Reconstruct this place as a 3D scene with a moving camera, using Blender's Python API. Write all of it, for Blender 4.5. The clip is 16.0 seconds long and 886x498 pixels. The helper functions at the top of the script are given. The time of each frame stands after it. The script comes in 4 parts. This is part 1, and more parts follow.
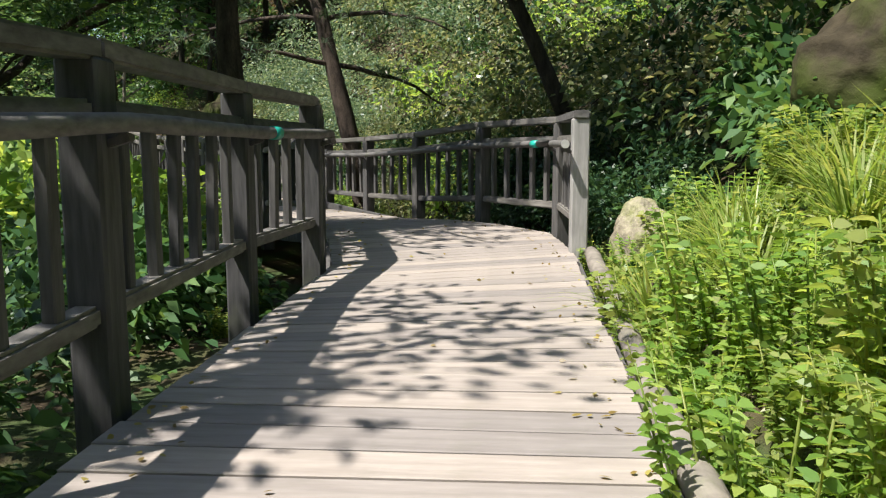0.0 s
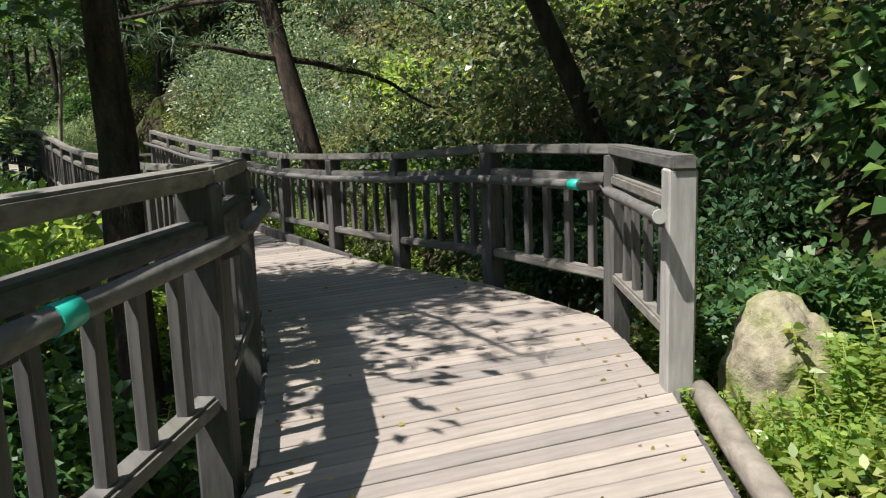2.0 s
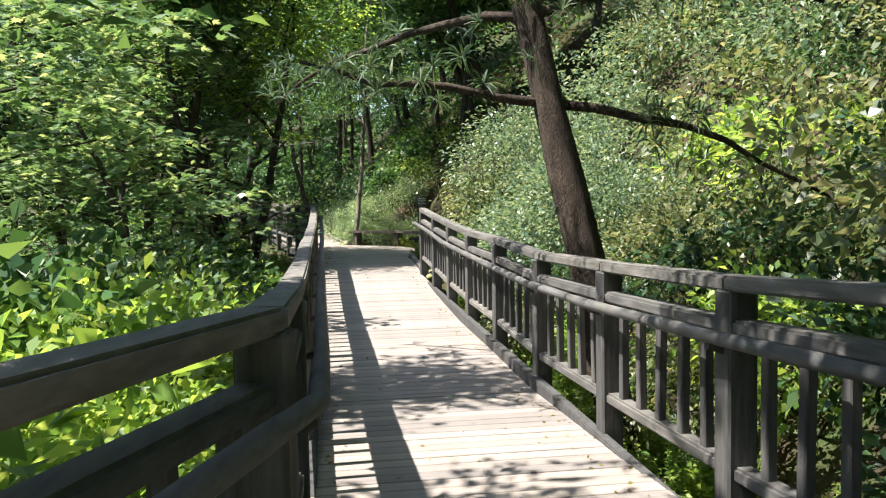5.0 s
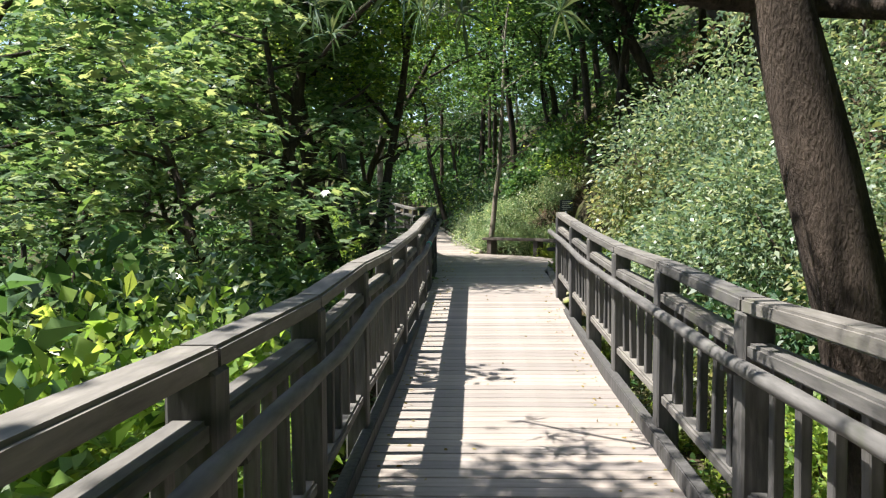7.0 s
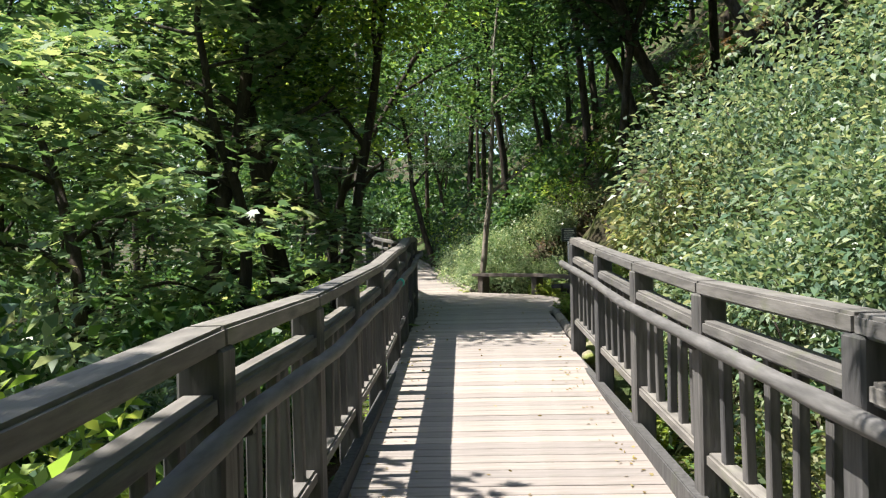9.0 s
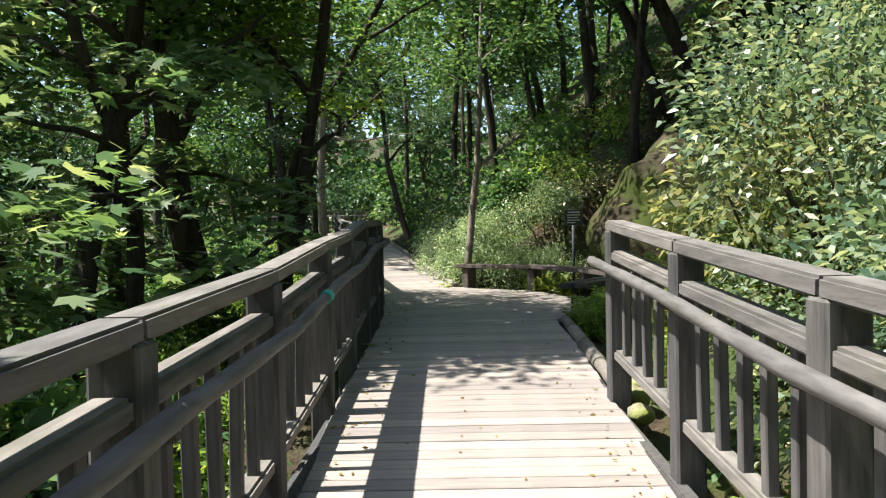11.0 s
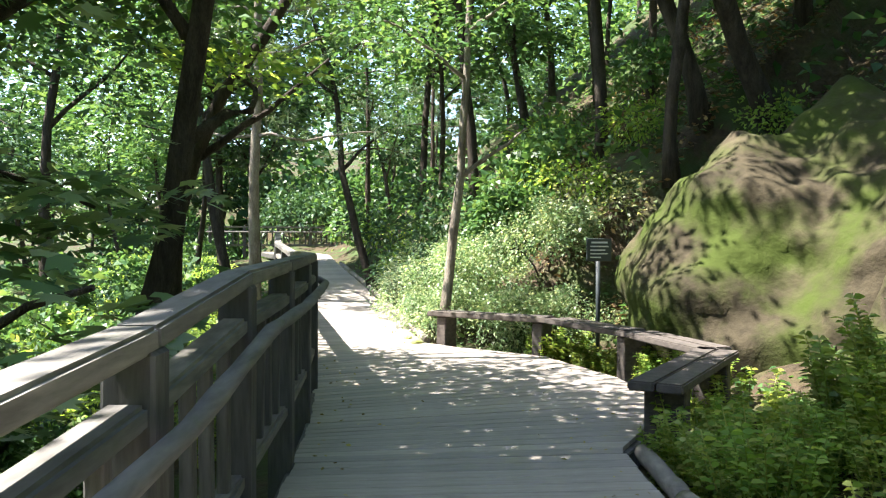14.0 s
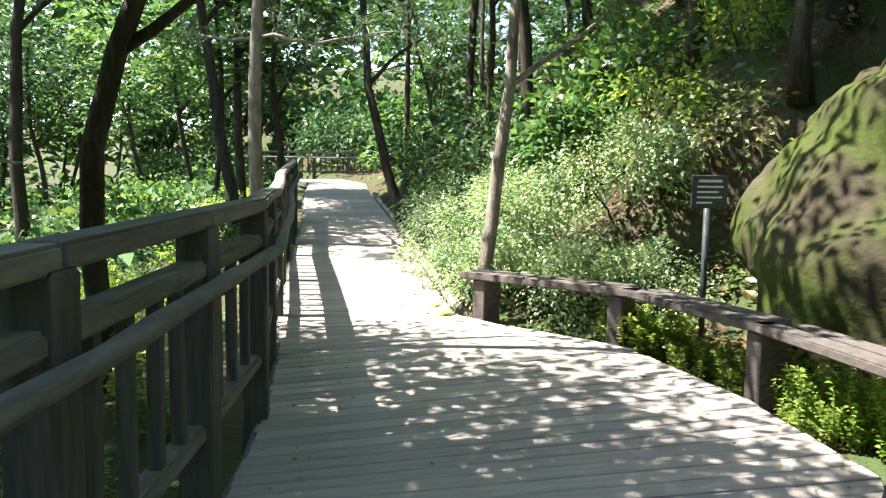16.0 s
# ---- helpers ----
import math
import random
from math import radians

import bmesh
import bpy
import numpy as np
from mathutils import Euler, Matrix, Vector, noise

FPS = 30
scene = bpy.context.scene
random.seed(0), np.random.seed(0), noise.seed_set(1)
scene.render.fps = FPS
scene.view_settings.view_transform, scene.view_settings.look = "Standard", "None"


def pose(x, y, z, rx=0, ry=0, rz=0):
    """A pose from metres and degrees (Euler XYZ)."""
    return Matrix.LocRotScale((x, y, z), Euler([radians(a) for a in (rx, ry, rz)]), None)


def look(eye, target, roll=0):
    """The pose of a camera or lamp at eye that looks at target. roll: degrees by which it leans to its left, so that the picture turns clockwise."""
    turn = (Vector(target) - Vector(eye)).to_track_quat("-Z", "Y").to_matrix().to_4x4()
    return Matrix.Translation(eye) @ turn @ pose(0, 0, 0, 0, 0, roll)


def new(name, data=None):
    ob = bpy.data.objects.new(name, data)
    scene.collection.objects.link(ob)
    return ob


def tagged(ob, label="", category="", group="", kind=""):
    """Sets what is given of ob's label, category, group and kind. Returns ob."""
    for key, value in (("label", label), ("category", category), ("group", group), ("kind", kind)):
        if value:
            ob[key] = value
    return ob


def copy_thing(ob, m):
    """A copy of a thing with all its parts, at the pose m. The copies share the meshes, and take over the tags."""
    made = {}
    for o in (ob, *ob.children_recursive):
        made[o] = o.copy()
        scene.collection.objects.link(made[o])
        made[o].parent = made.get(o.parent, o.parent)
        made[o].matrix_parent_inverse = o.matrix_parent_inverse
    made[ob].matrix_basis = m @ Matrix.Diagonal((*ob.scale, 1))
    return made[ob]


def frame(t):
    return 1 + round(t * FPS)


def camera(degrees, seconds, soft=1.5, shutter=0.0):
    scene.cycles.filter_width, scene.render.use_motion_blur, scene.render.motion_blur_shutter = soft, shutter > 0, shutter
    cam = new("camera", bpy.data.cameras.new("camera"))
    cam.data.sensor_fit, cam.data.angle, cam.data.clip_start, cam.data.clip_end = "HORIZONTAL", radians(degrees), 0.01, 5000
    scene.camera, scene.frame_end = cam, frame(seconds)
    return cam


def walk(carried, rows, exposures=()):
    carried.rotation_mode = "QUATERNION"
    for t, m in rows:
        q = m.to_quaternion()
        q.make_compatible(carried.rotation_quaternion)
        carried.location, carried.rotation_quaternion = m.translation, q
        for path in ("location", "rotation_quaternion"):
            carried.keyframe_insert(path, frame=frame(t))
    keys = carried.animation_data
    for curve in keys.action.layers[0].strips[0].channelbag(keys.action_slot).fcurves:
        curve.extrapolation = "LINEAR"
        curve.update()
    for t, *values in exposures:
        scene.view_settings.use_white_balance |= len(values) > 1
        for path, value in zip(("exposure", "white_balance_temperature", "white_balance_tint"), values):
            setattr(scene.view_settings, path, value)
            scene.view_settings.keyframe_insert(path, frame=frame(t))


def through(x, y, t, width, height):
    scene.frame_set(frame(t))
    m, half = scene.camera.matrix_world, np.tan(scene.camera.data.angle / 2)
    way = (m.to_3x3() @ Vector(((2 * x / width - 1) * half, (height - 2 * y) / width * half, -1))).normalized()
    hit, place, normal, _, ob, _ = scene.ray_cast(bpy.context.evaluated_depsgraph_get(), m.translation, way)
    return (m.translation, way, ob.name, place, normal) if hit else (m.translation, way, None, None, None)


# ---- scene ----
cam = camera(57.9, 16.0, soft=1.2)
PATH = [
    (0, (1.547, -0.387, 0.945), (2.527, 1.337, 0.683), 0.1),
    (0.5, (1.836, 0.311, 1.105), (2.843, 2.016, 0.825), 0.5),
    (1, (2.154, 0.97, 1.259), (3.197, 2.659, 1.018), -1.3),
    (1.5, (2.467, 1.645, 1.352), (3.506, 3.331, 1.075), -1.8),
    (2, (2.889, 2.248, 1.453), (3.91, 3.937, 1.128), -1.9),
    (2.5, (3.272, 2.897, 1.533), (4.236, 4.6, 1.117), -1.1),
    (3, (3.703, 3.515, 1.587), (4.579, 5.261, 1.157), -2.1),
    (3.5, (4.077, 4.148, 1.578), (4.796, 5.981, 1.224), -1.3),
    (4, (4.482, 4.82, 1.552), (5.114, 6.7, 1.295), -0.7),
    (4.5, (4.776, 5.62, 1.522), (5.188, 7.565, 1.307), -0.8),
    (5, (4.996, 6.252, 1.471), (5.289, 8.227, 1.355), -1.0),
    (5.2, (5.104, 6.494, 1.445), (5.354, 8.477, 1.387), -1.2),
    (7.3, (5.645, 9.941, 1.432), (5.531, 11.935, 1.329), -0.8),
    (7.5, (5.645, 10.208, 1.414), (5.527, 12.202, 1.314), -1.3),
    (8, (5.643, 10.914, 1.384), (5.555, 12.911, 1.31), -1.1),
    (8.5, (5.631, 11.694, 1.33), (5.549, 13.69, 1.243), -1.7),
    (9, (5.641, 12.451, 1.309), (5.584, 14.45, 1.301), -1.2),
    (9.5, (5.657, 13.213, 1.253), (5.612, 15.212, 1.288), -1.3),
    (9.7, (5.665, 13.523, 1.26), (5.626, 15.523, 1.27), -1.6),
    (11.8, (5.768, 17.291, 1.355), (5.76, 19.291, 1.301), -0.8),
    (12, (5.776, 17.599, 1.351), (5.783, 19.599, 1.324), -1.1),
    (12.5, (5.708, 18.389, 1.391), (5.7, 20.389, 1.415), -0.2),
    (13, (5.678, 19.15, 1.43), (5.718, 21.149, 1.481), -0.1),
    (13.5, (5.591, 19.871, 1.452), (5.624, 21.87, 1.496), 0.9),
    (14, (5.586, 20.506, 1.557), (5.658, 22.505, 1.547), 0.2),
    (14.5, (5.517, 21.292, 1.531), (5.56, 23.287, 1.396), 0.3),
    (15, (5.596, 22.057, 1.62), (5.666, 24.042, 1.399), -0.3),
    (15.5, (5.64, 22.876, 1.68), (5.663, 24.852, 1.384), 0.0),
    (16, (5.808, 23.649, 1.65), (5.756, 25.638, 1.456), 0.9),
]
walk(cam, [(t, look(eye, target, roll)) for t, eye, target, roll in PATH],
     [(0, 1.0), (2.5, 0.85), (3.2, 1.3), (4, 2.0), (5, 1.55), (8, 1.4), (9.5, 1.35), (12, 1.6), (13.5, 2.2), (14.5, 2.6), (16, 2.45)])

# ---- light ----
SUN_EL, SUN_FROM = radians(62), Vector((-1.0, -0.05, 0)).normalized()
world = bpy.data.worlds.new("sky")
scene.world = world
world.use_nodes = True
wn = world.node_tree.nodes
sky = wn.new("ShaderNodeTexSky")
sky.sky_type, sky.sun_disc, sky.sun_elevation = "NISHITA", False, SUN_EL
sky.sun_rotation = math.atan2(SUN_FROM.x, SUN_FROM.y)
world.node_tree.links.new(sky.outputs[0], wn["Background"].inputs[0])
wn["Background"].inputs[1].default_value = 0.1
sun = new("sun", bpy.data.lights.new("sun", "SUN"))
sun.data.energy, sun.data.angle, sun.data.color = 5.0, radians(0.53), (1.0, 0.95, 0.86)
to_sun = SUN_FROM * math.cos(SUN_EL) + Vector((0, 0, math.sin(SUN_EL)))
sun.matrix_world = look(to_sun * 60, (0, 0, 0))


# ---- materials ----
def material(name):
    m = bpy.data.materials.new(name)
    m.use_nodes = True
    n, l = m.node_tree.nodes, m.node_tree.links
    return m, n, l, n["Principled BSDF"]


def ramp(n, l, fac, stops):
    r = n.new("ShaderNodeValToRGB")
    while len(r.color_ramp.elements) < len(stops):
        r.color_ramp.elements.new(0.5)
    for e, (p, c) in zip(r.color_ramp.elements, stops):
        e.position, e.color = p, (*c, 1)
    l.new(fac, r.inputs[0])
    return r.outputs[0]


def noise_of(n, l, scale, detail=5, stretch=(1, 1, 1), where="Object", rough=0.6):
    c, m, t = n.new("ShaderNodeTexCoord"), n.new("ShaderNodeMapping"), n.new("ShaderNodeTexNoise")
    m.inputs["Scale"].default_value = stretch
    t.inputs["Scale"].default_value, t.inputs["Detail"].default_value, t.inputs["Roughness"].default_value = scale, detail, rough
    l.new(c.outputs[where], m.inputs[0])
    l.new(m.outputs[0], t.inputs[0])
    return t.outputs["Fac"]


def mixed(n, l, fac, a, b, mode="MIX"):
    m = n.new("ShaderNodeMix")
    m.data_type, m.blend_type = "RGBA", mode
    if isinstance(fac, float):
        m.inputs[0].default_value = fac
    else:
        l.new(fac, m.inputs[0])
    for k, v in ((6, a), (7, b)):
        if isinstance(v, tuple):
            m.inputs[k].default_value = (*v, 1)
        else:
            l.new(v, m.inputs[k])
    return m.outputs[2]


def bump(n, l, b, height, strength, distance=0.01):
    k = n.new("ShaderNodeBump")
    k.inputs["Strength"].default_value, k.inputs["Distance"].default_value = strength, distance
    l.new(height, k.inputs["Height"])
    l.new(k.outputs[0], b.inputs["Normal"])


def wood(name, dark, light, grain=(1, 1, 1), moss=0.0, rough=0.75, scale=9):
    """Weathered boards: streaks along the grain, blotches, a shade of its own for each piece."""
    m, n, l, b = material(name)
    streak = noise_of(n, l, scale * 3, 6, grain)
    blotch = noise_of(n, l, 2.3, 4, where="Object")
    c = ramp(n, l, streak, [(0.3, dark), (0.7, light)])
    c = mixed(n, l, ramp(n, l, blotch, [(0.35, (0, 0, 0)), (0.7, (0.55, 0.55, 0.55))]), c, tuple(0.55 * v for v in light))
    info = n.new("ShaderNodeObjectInfo")
    tone = ramp(n, l, info.outputs["Random"], [(0, (0.72, 0.72, 0.74)), (1, (1.12, 1.08, 1.04))])
    c = mixed(n, l, 1.0, c, tone, "MULTIPLY")
    if moss:
        spots = ramp(n, l, noise_of(n, l, 5.0, 8, where="Object"), [(0.56, (0, 0, 0)), (0.72, (moss, moss, moss))])
        c = mixed(n, l, spots, c, (0.10, 0.12, 0.05))
    l.new(c, b.inputs["Base Color"])
    b.inputs["Roughness"].default_value = rough
    b.inputs["Specular IOR Level"].default_value = 0.3
    bump(n, l, b, streak, 0.5, 0.006)
    return m


def leaf(name, a, b_, c_, through=0.4, gloss=0.45):
    """Leaf blades: colour by leaf, light passes through in part."""
    m, n, l, b = material(name)
    geo = n.new("ShaderNodeNewGeometry")
    col = ramp(n, l, geo.outputs["Random Per Island"], [(0.0, a), (0.55, b_), (1.0, c_)])
    patch = ramp(n, l, noise_of(n, l, 1.1, 3, where="Object"), [(0.3, (0.65, 0.7, 0.7)), (0.7, (1.2, 1.15, 1.0))])
    col = mixed(n, l, 1.0, col, patch, "MULTIPLY")
    l.new(col, b.inputs["Base Color"])
    b.inputs["Roughness"].default_value = gloss
    b.inputs["Specular IOR Level"].default_value = 0.4
    tr, mx = n.new("ShaderNodeBsdfTranslucent"), n.new("ShaderNodeMixShader")
    l.new(mixed(n, l, 1.0, col, (2.0, 1.75, 1.1), "MULTIPLY"), tr.inputs[0])
    mx.inputs[0].default_value = through
    l.new(b.outputs[0], mx.inputs[1])
    l.new(tr.outputs[0], mx.inputs[2])
    l.new(mx.outputs[0], n["Material Output"].inputs[0])
    return m


def rough_surface(name, stops, scale, strength=0.8, distance=0.05, moss=None, stretch=(1, 1, 1), rough=0.9):
    m, n, l, b = material(name)
    big = noise_of(n, l, scale, 9, stretch)
    c = ramp(n, l, big, stops)
    fine = noise_of(n, l, scale * 9, 6, stretch)
    c = mixed(n, l, 1.0, c, ramp(n, l, fine, [(0.3, (0.6, 0.6, 0.6)), (0.7, (1.2, 1.2, 1.2))]), "MULTIPLY")
    if moss:
        k = ramp(n, l, noise_of(n, l, scale * 0.7, 7), [(0.44, (0, 0, 0)), (0.58, (1, 1, 1))])
        c = mixed(n, l, k, c, moss)
    l.new(c, b.inputs["Base Color"])
    b.inputs["Roughness"].default_value = rough
    b.inputs["Specular IOR Level"].default_value = 0.2
    bump(n, l, b, fine, strength, distance)
    return m


def plain(name, colour, rough=0.5):
    m, n, l, b = material(name)
    v = ramp(n, l, noise_of(n, l, 14, 4), [(0.3, tuple(0.8 * k for k in colour)), (0.7, colour)])
    l.new(v, b.inputs["Base Color"])
    b.inputs["Roughness"].default_value = rough
    return m


M_RAIL = wood("weathered_rail", (0.05, 0.05, 0.052), (0.138, 0.136, 0.138), (1, 1, 0.12), 0.2)
M_CAP = wood("weathered_cap", (0.09, 0.087, 0.084), (0.245, 0.236, 0.226), (0.6, 0.12, 1), 0.35)
M_DECK = wood("deck_board", (0.265, 0.235, 0.217), (0.41, 0.372, 0.347), (0.10, 1, 1), 0.10, 0.6, 7)
M_PALE = wood("pale_post", (0.3, 0.295, 0.285), (0.5, 0.49, 0.475), (1, 1, 0.12), 0.05)
M_LOG = wood("kerb_log", (0.15, 0.135, 0.118), (0.33, 0.3, 0.265), (0.4, 0.25, 1), 0.5)
M_BENCH = wood("bench_board", (0.06, 0.052, 0.05), (0.15, 0.13, 0.12), (0.5, 0.5, 1), 0.1)
M_BARK = rough_surface("bark", [(0.3, (0.03, 0.024, 0.02)), (0.7, (0.105, 0.085, 0.07))], 7, 1.0, 0.03, stretch=(1.6, 1.6, 0.35))
M_PINEBARK = rough_surface("pine_bark", [(0.3, (0.035, 0.027, 0.023)), (0.65, (0.13, 0.10, 0.083))], 6, 1.0, 0.04, stretch=(1.5, 1.5, 0.5))
M_PALEBARK = rough_surface("pale_bark", [(0.3, (0.13, 0.105, 0.085)), (0.7, (0.36, 0.32, 0.27))], 6, 1.0, 0.02, stretch=(1.5, 1.5, 0.4))
M_SOIL = rough_surface("forest_floor", [(0.3, (0.045, 0.035, 0.024)), (0.5, (0.085, 0.062, 0.04)), (0.7, (0.06, 0.065, 0.02))], 1.4, 1.0, 0.08, (0.05, 0.075, 0.025))
# rock colours darkened: missing canopy shade is put into the brown and moss
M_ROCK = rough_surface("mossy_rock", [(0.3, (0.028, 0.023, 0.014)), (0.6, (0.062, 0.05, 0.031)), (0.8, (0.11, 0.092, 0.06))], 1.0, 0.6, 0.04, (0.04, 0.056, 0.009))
M_STONE = rough_surface("pale_boulder", [(0.3, (0.2, 0.175, 0.125)), (0.7, (0.38, 0.345, 0.265))], 2.2, 0.7, 0.03, (0.19, 0.22, 0.06))
M_TAPE = plain("teal_tape", (0.02, 0.42, 0.34), 0.4)
M_SIGN = plain("sign_board", (0.035, 0.045, 0.05), 0.5)
M_WHITE = plain("white_paint", (0.7, 0.7, 0.68), 0.6)
M_GREY = plain("grey_cap", (0.45, 0.45, 0.43), 0.5)
L_MID = leaf("leaf_mid", (0.042, 0.108, 0.042), (0.075, 0.168, 0.06), (0.145, 0.24, 0.085), 0.35)
L_DARK = leaf("leaf_dark", (0.026, 0.07, 0.036), (0.042, 0.1, 0.048), (0.075, 0.14, 0.056), 0.25)
L_BLUE = leaf("leaf_bluish", (0.075, 0.14, 0.095), (0.145, 0.225, 0.15), (0.34, 0.4, 0.3), 0.35, 0.35)
L_YEL = leaf("leaf_yellow_green", (0.13, 0.25, 0.055), (0.22, 0.36, 0.08), (0.38, 0.48, 0.14), 0.5)
L_OLIVE = leaf("leaf_olive", (0.0896, 0.13, 0.06), (0.168, 0.21, 0.102), (0.336, 0.34, 0.228), 0.35, 0.35)
L_GRASS = leaf("grass_blade", (0.136, 0.232, 0.0487), (0.227, 0.319, 0.078), (0.363, 0.406, 0.156), 0.5, 0.35)
L_MAPLE = leaf("leaf_maple", (0.07, 0.145, 0.07), (0.13, 0.225, 0.105), (0.33, 0.4, 0.25), 0.42, 0.32)
L_PINE = leaf("pine_needle", (0.0454, 0.102, 0.0586), (0.0832, 0.145, 0.0877), (0.167, 0.217, 0.137), 0.25)
L_PALE = leaf("leaf_pale_edged", (0.1, 0.19, 0.09), (0.2, 0.31, 0.17), (0.5, 0.56, 0.42), 0.3, 0.4)
L_LITTER = leaf("brown_litter", (0.13, 0.075, 0.035), (0.22, 0.14, 0.065), (0.33, 0.24, 0.13), 0.15)
L_DRY = leaf("dry_leaf", (0.16, 0.11, 0.04), (0.26, 0.2, 0.07), (0.36, 0.32, 0.1), 0.2)


# ---- helpers for shapes ----
def part(name, data, mat, parent=None, label="", m=None):
    """One mesh object from a bmesh or a mesh, under its thing."""
    if isinstance(data, bmesh.types.BMesh):
        me = bpy.data.meshes.new(name)
        data.to_mesh(me)
        data.free()
        data = me
    if mat and not data.materials:
        data.materials.append(mat)
    ob = new(name, data)
    if parent:
        ob.parent = parent
    if m is not None:
        ob.matrix_basis = m
    return tagged(ob, label)


def thing(name, at, label, category, group="", kind=""):
    ob = new(name)
    ob.empty_display_size = 0.1
    ob.location = at
    return tagged(ob, label, category, group, kind)


def box(w, d, h, bevel=0.008, z0=None):
    bm = bmesh.new()
    bmesh.ops.create_cube(bm, size=1, matrix=Matrix.Translation((0, 0, h / 2 if z0 is None else z0 + h / 2)) @ Matrix.Diagonal((w, d, h, 1)))
    if bevel:
        bmesh.ops.bevel(bm, geom=bm.edges[:], offset=bevel, segments=1, affect="EDGES")
    return bm


def along(p, q):
    """A frame at p whose y axis runs to q, with z as upright as it can be."""
    y = (Vector(q) - Vector(p)).normalized()
    x = y.cross(Vector((0, 0, 1))).normalized()
    z = x.cross(y)
    m = Matrix((x, y, z)).transposed().to_4x4()
    m.translation = p
    return m


def beam(p, q, w, h, bevel=0.01, over=0.0):
    """A bar from p to q, w wide and h high, a little uneven."""
    n = (Vector(q) - Vector(p)).length
    bm = bmesh.new()
    bmesh.ops.create_cube(bm, size=1, matrix=Matrix.Translation((0, n / 2, 0)) @ Matrix.Diagonal((w, n + 2 * over, h, 1)))
    bmesh.ops.bevel(bm, geom=[e for e in bm.edges], offset=bevel, segments=2, affect="EDGES")
    bmesh.ops.transform(bm, matrix=along(p, q), verts=bm.verts)
    return bm


def tube(points, radii, sides=10, rough=0.0, seed=0, caps=True):
    """A tapered round bar along points."""
    bm = bmesh.new()
    rings = []
    for i, p in enumerate(points):
        a, b = Vector(points[max(i - 1, 0)]), Vector(points[min(i + 1, len(points) - 1)])
        d = (b - a).normalized()
        u = d.cross(Vector((0, 1, 0.01)) if abs(d.y) < 0.9 else Vector((1, 0, 0))).normalized()
        v = d.cross(u)
        ring = []
        for k in range(sides):
            t = 2 * math.pi * k / sides
            w = u * math.cos(t) + v * math.sin(t)
            r = radii[i] * (1 + rough * noise.noise(Vector(p) * 2.5 + w * 1.3 + Vector((seed, 0, 0))))
            ring.append(bm.verts.new(Vector(p) + w * r))
        rings.append(ring)
    for a, b in zip(rings, rings[1:]):
        for k in range(sides):
            bm.faces.new((a[k], a[(k + 1) % sides], b[(k + 1) % sides], b[k]))
    if caps:
        bm.faces.new(rings[0][::-1])
        bm.faces.new(rings[-1])
    for f_ in bm.faces:
        f_.smooth = len(f_.verts) == 4
    return bm


def leaf_mesh(name, at, out, length, width, rng, fold=0.25, droop=0.3, simple=False):
    """Many leaves, each a folded blade of four corners: at and out are n x 3 arrays, out the way the tip points."""
    n = len(at)
    out = out / np.maximum(np.linalg.norm(out, axis=1, keepdims=True), 1e-6)
    r = rng.normal(size=(n, 3)) * 0.55 + (0, 0, 1.0)
    side = np.cross(out, r)
    side /= np.maximum(np.linalg.norm(side, axis=1, keepdims=True), 1e-6)
    up = np.cross(side, out)
    ln = (length * rng.uniform(0.6, 1.3, n))[:, None]
    wd = (width * rng.uniform(0.7, 1.2, n))[:, None]
    low, high, drop = at + out * ln * 0.28, at + out * ln * 0.62, np.array((0, 0, 1)) * ln * droop * 0.5
    tip = at + out * ln - drop
    if simple:
        mid = at + out * ln * 0.45
        v = np.stack([at, mid + side * wd / 2 + up * wd * fold, tip, mid - side * wd / 2 + up * wd * fold], 1)
        return quads(name, v.reshape(-1, 3))
    f1, f2 = up * wd * fold, up * wd * fold - drop * 0.3
    v = np.stack([at, low + side * wd * 0.46 + f1, high + side * wd * 0.4 + f2, tip, high - side * wd * 0.4 + f2, low - side * wd * 0.46 + f1], 1)
    return quads(name, v.reshape(-1, 3), 6)


def quads(name, v, k=4):
    """Separate faces of k corners each."""
    n = len(v) // k
    me = bpy.data.meshes.new(name)
    me.vertices.add(k * n)
    me.vertices.foreach_set("co", v.astype(np.float32).ravel())
    me.loops.add(k * n)
    me.loops.foreach_set("vertex_index", np.arange(k * n, dtype=np.int32))
    me.polygons.add(n)
    me.polygons.foreach_set("loop_start", np.arange(0, k * n, k, dtype=np.int32))
    me.update(calc_edges=True)
    return me


def blob_points(rng, clumps, per, radius, clump_r, flat=0.7, shell=0.75):
    """Leaf places in many small clumps that fill an uneven, rounded mass; and the way out of each clump."""
    d = rng.normal(size=(clumps, 3))
    d /= np.linalg.norm(d, axis=1, keepdims=True)
    lump = 1 + 0.28 * np.sin(3.1 * d[:, :1] + 2.2 * d[:, 1:2] + rng.uniform(0, 6)) + 0.2 * np.sin(5.3 * d[:, 2:] + 4 * d[:, :1] + rng.uniform(0, 6))
    c = d * lump * np.array(radius) * (shell + (1 - shell) * rng.uniform(-1.2, 1, (clumps, 1)))
    off = rng.normal(size=(clumps, per, 3)) * clump_r * (1, 1, flat)
    at = (c[:, None] + off).reshape(-1, 3)
    out = (d[:, None] * 0.7 + off / clump_r * 0.6 + (0, 0, 0.15)).reshape(-1, 3) + rng.normal(size=at.shape) * 0.35
    return at, out


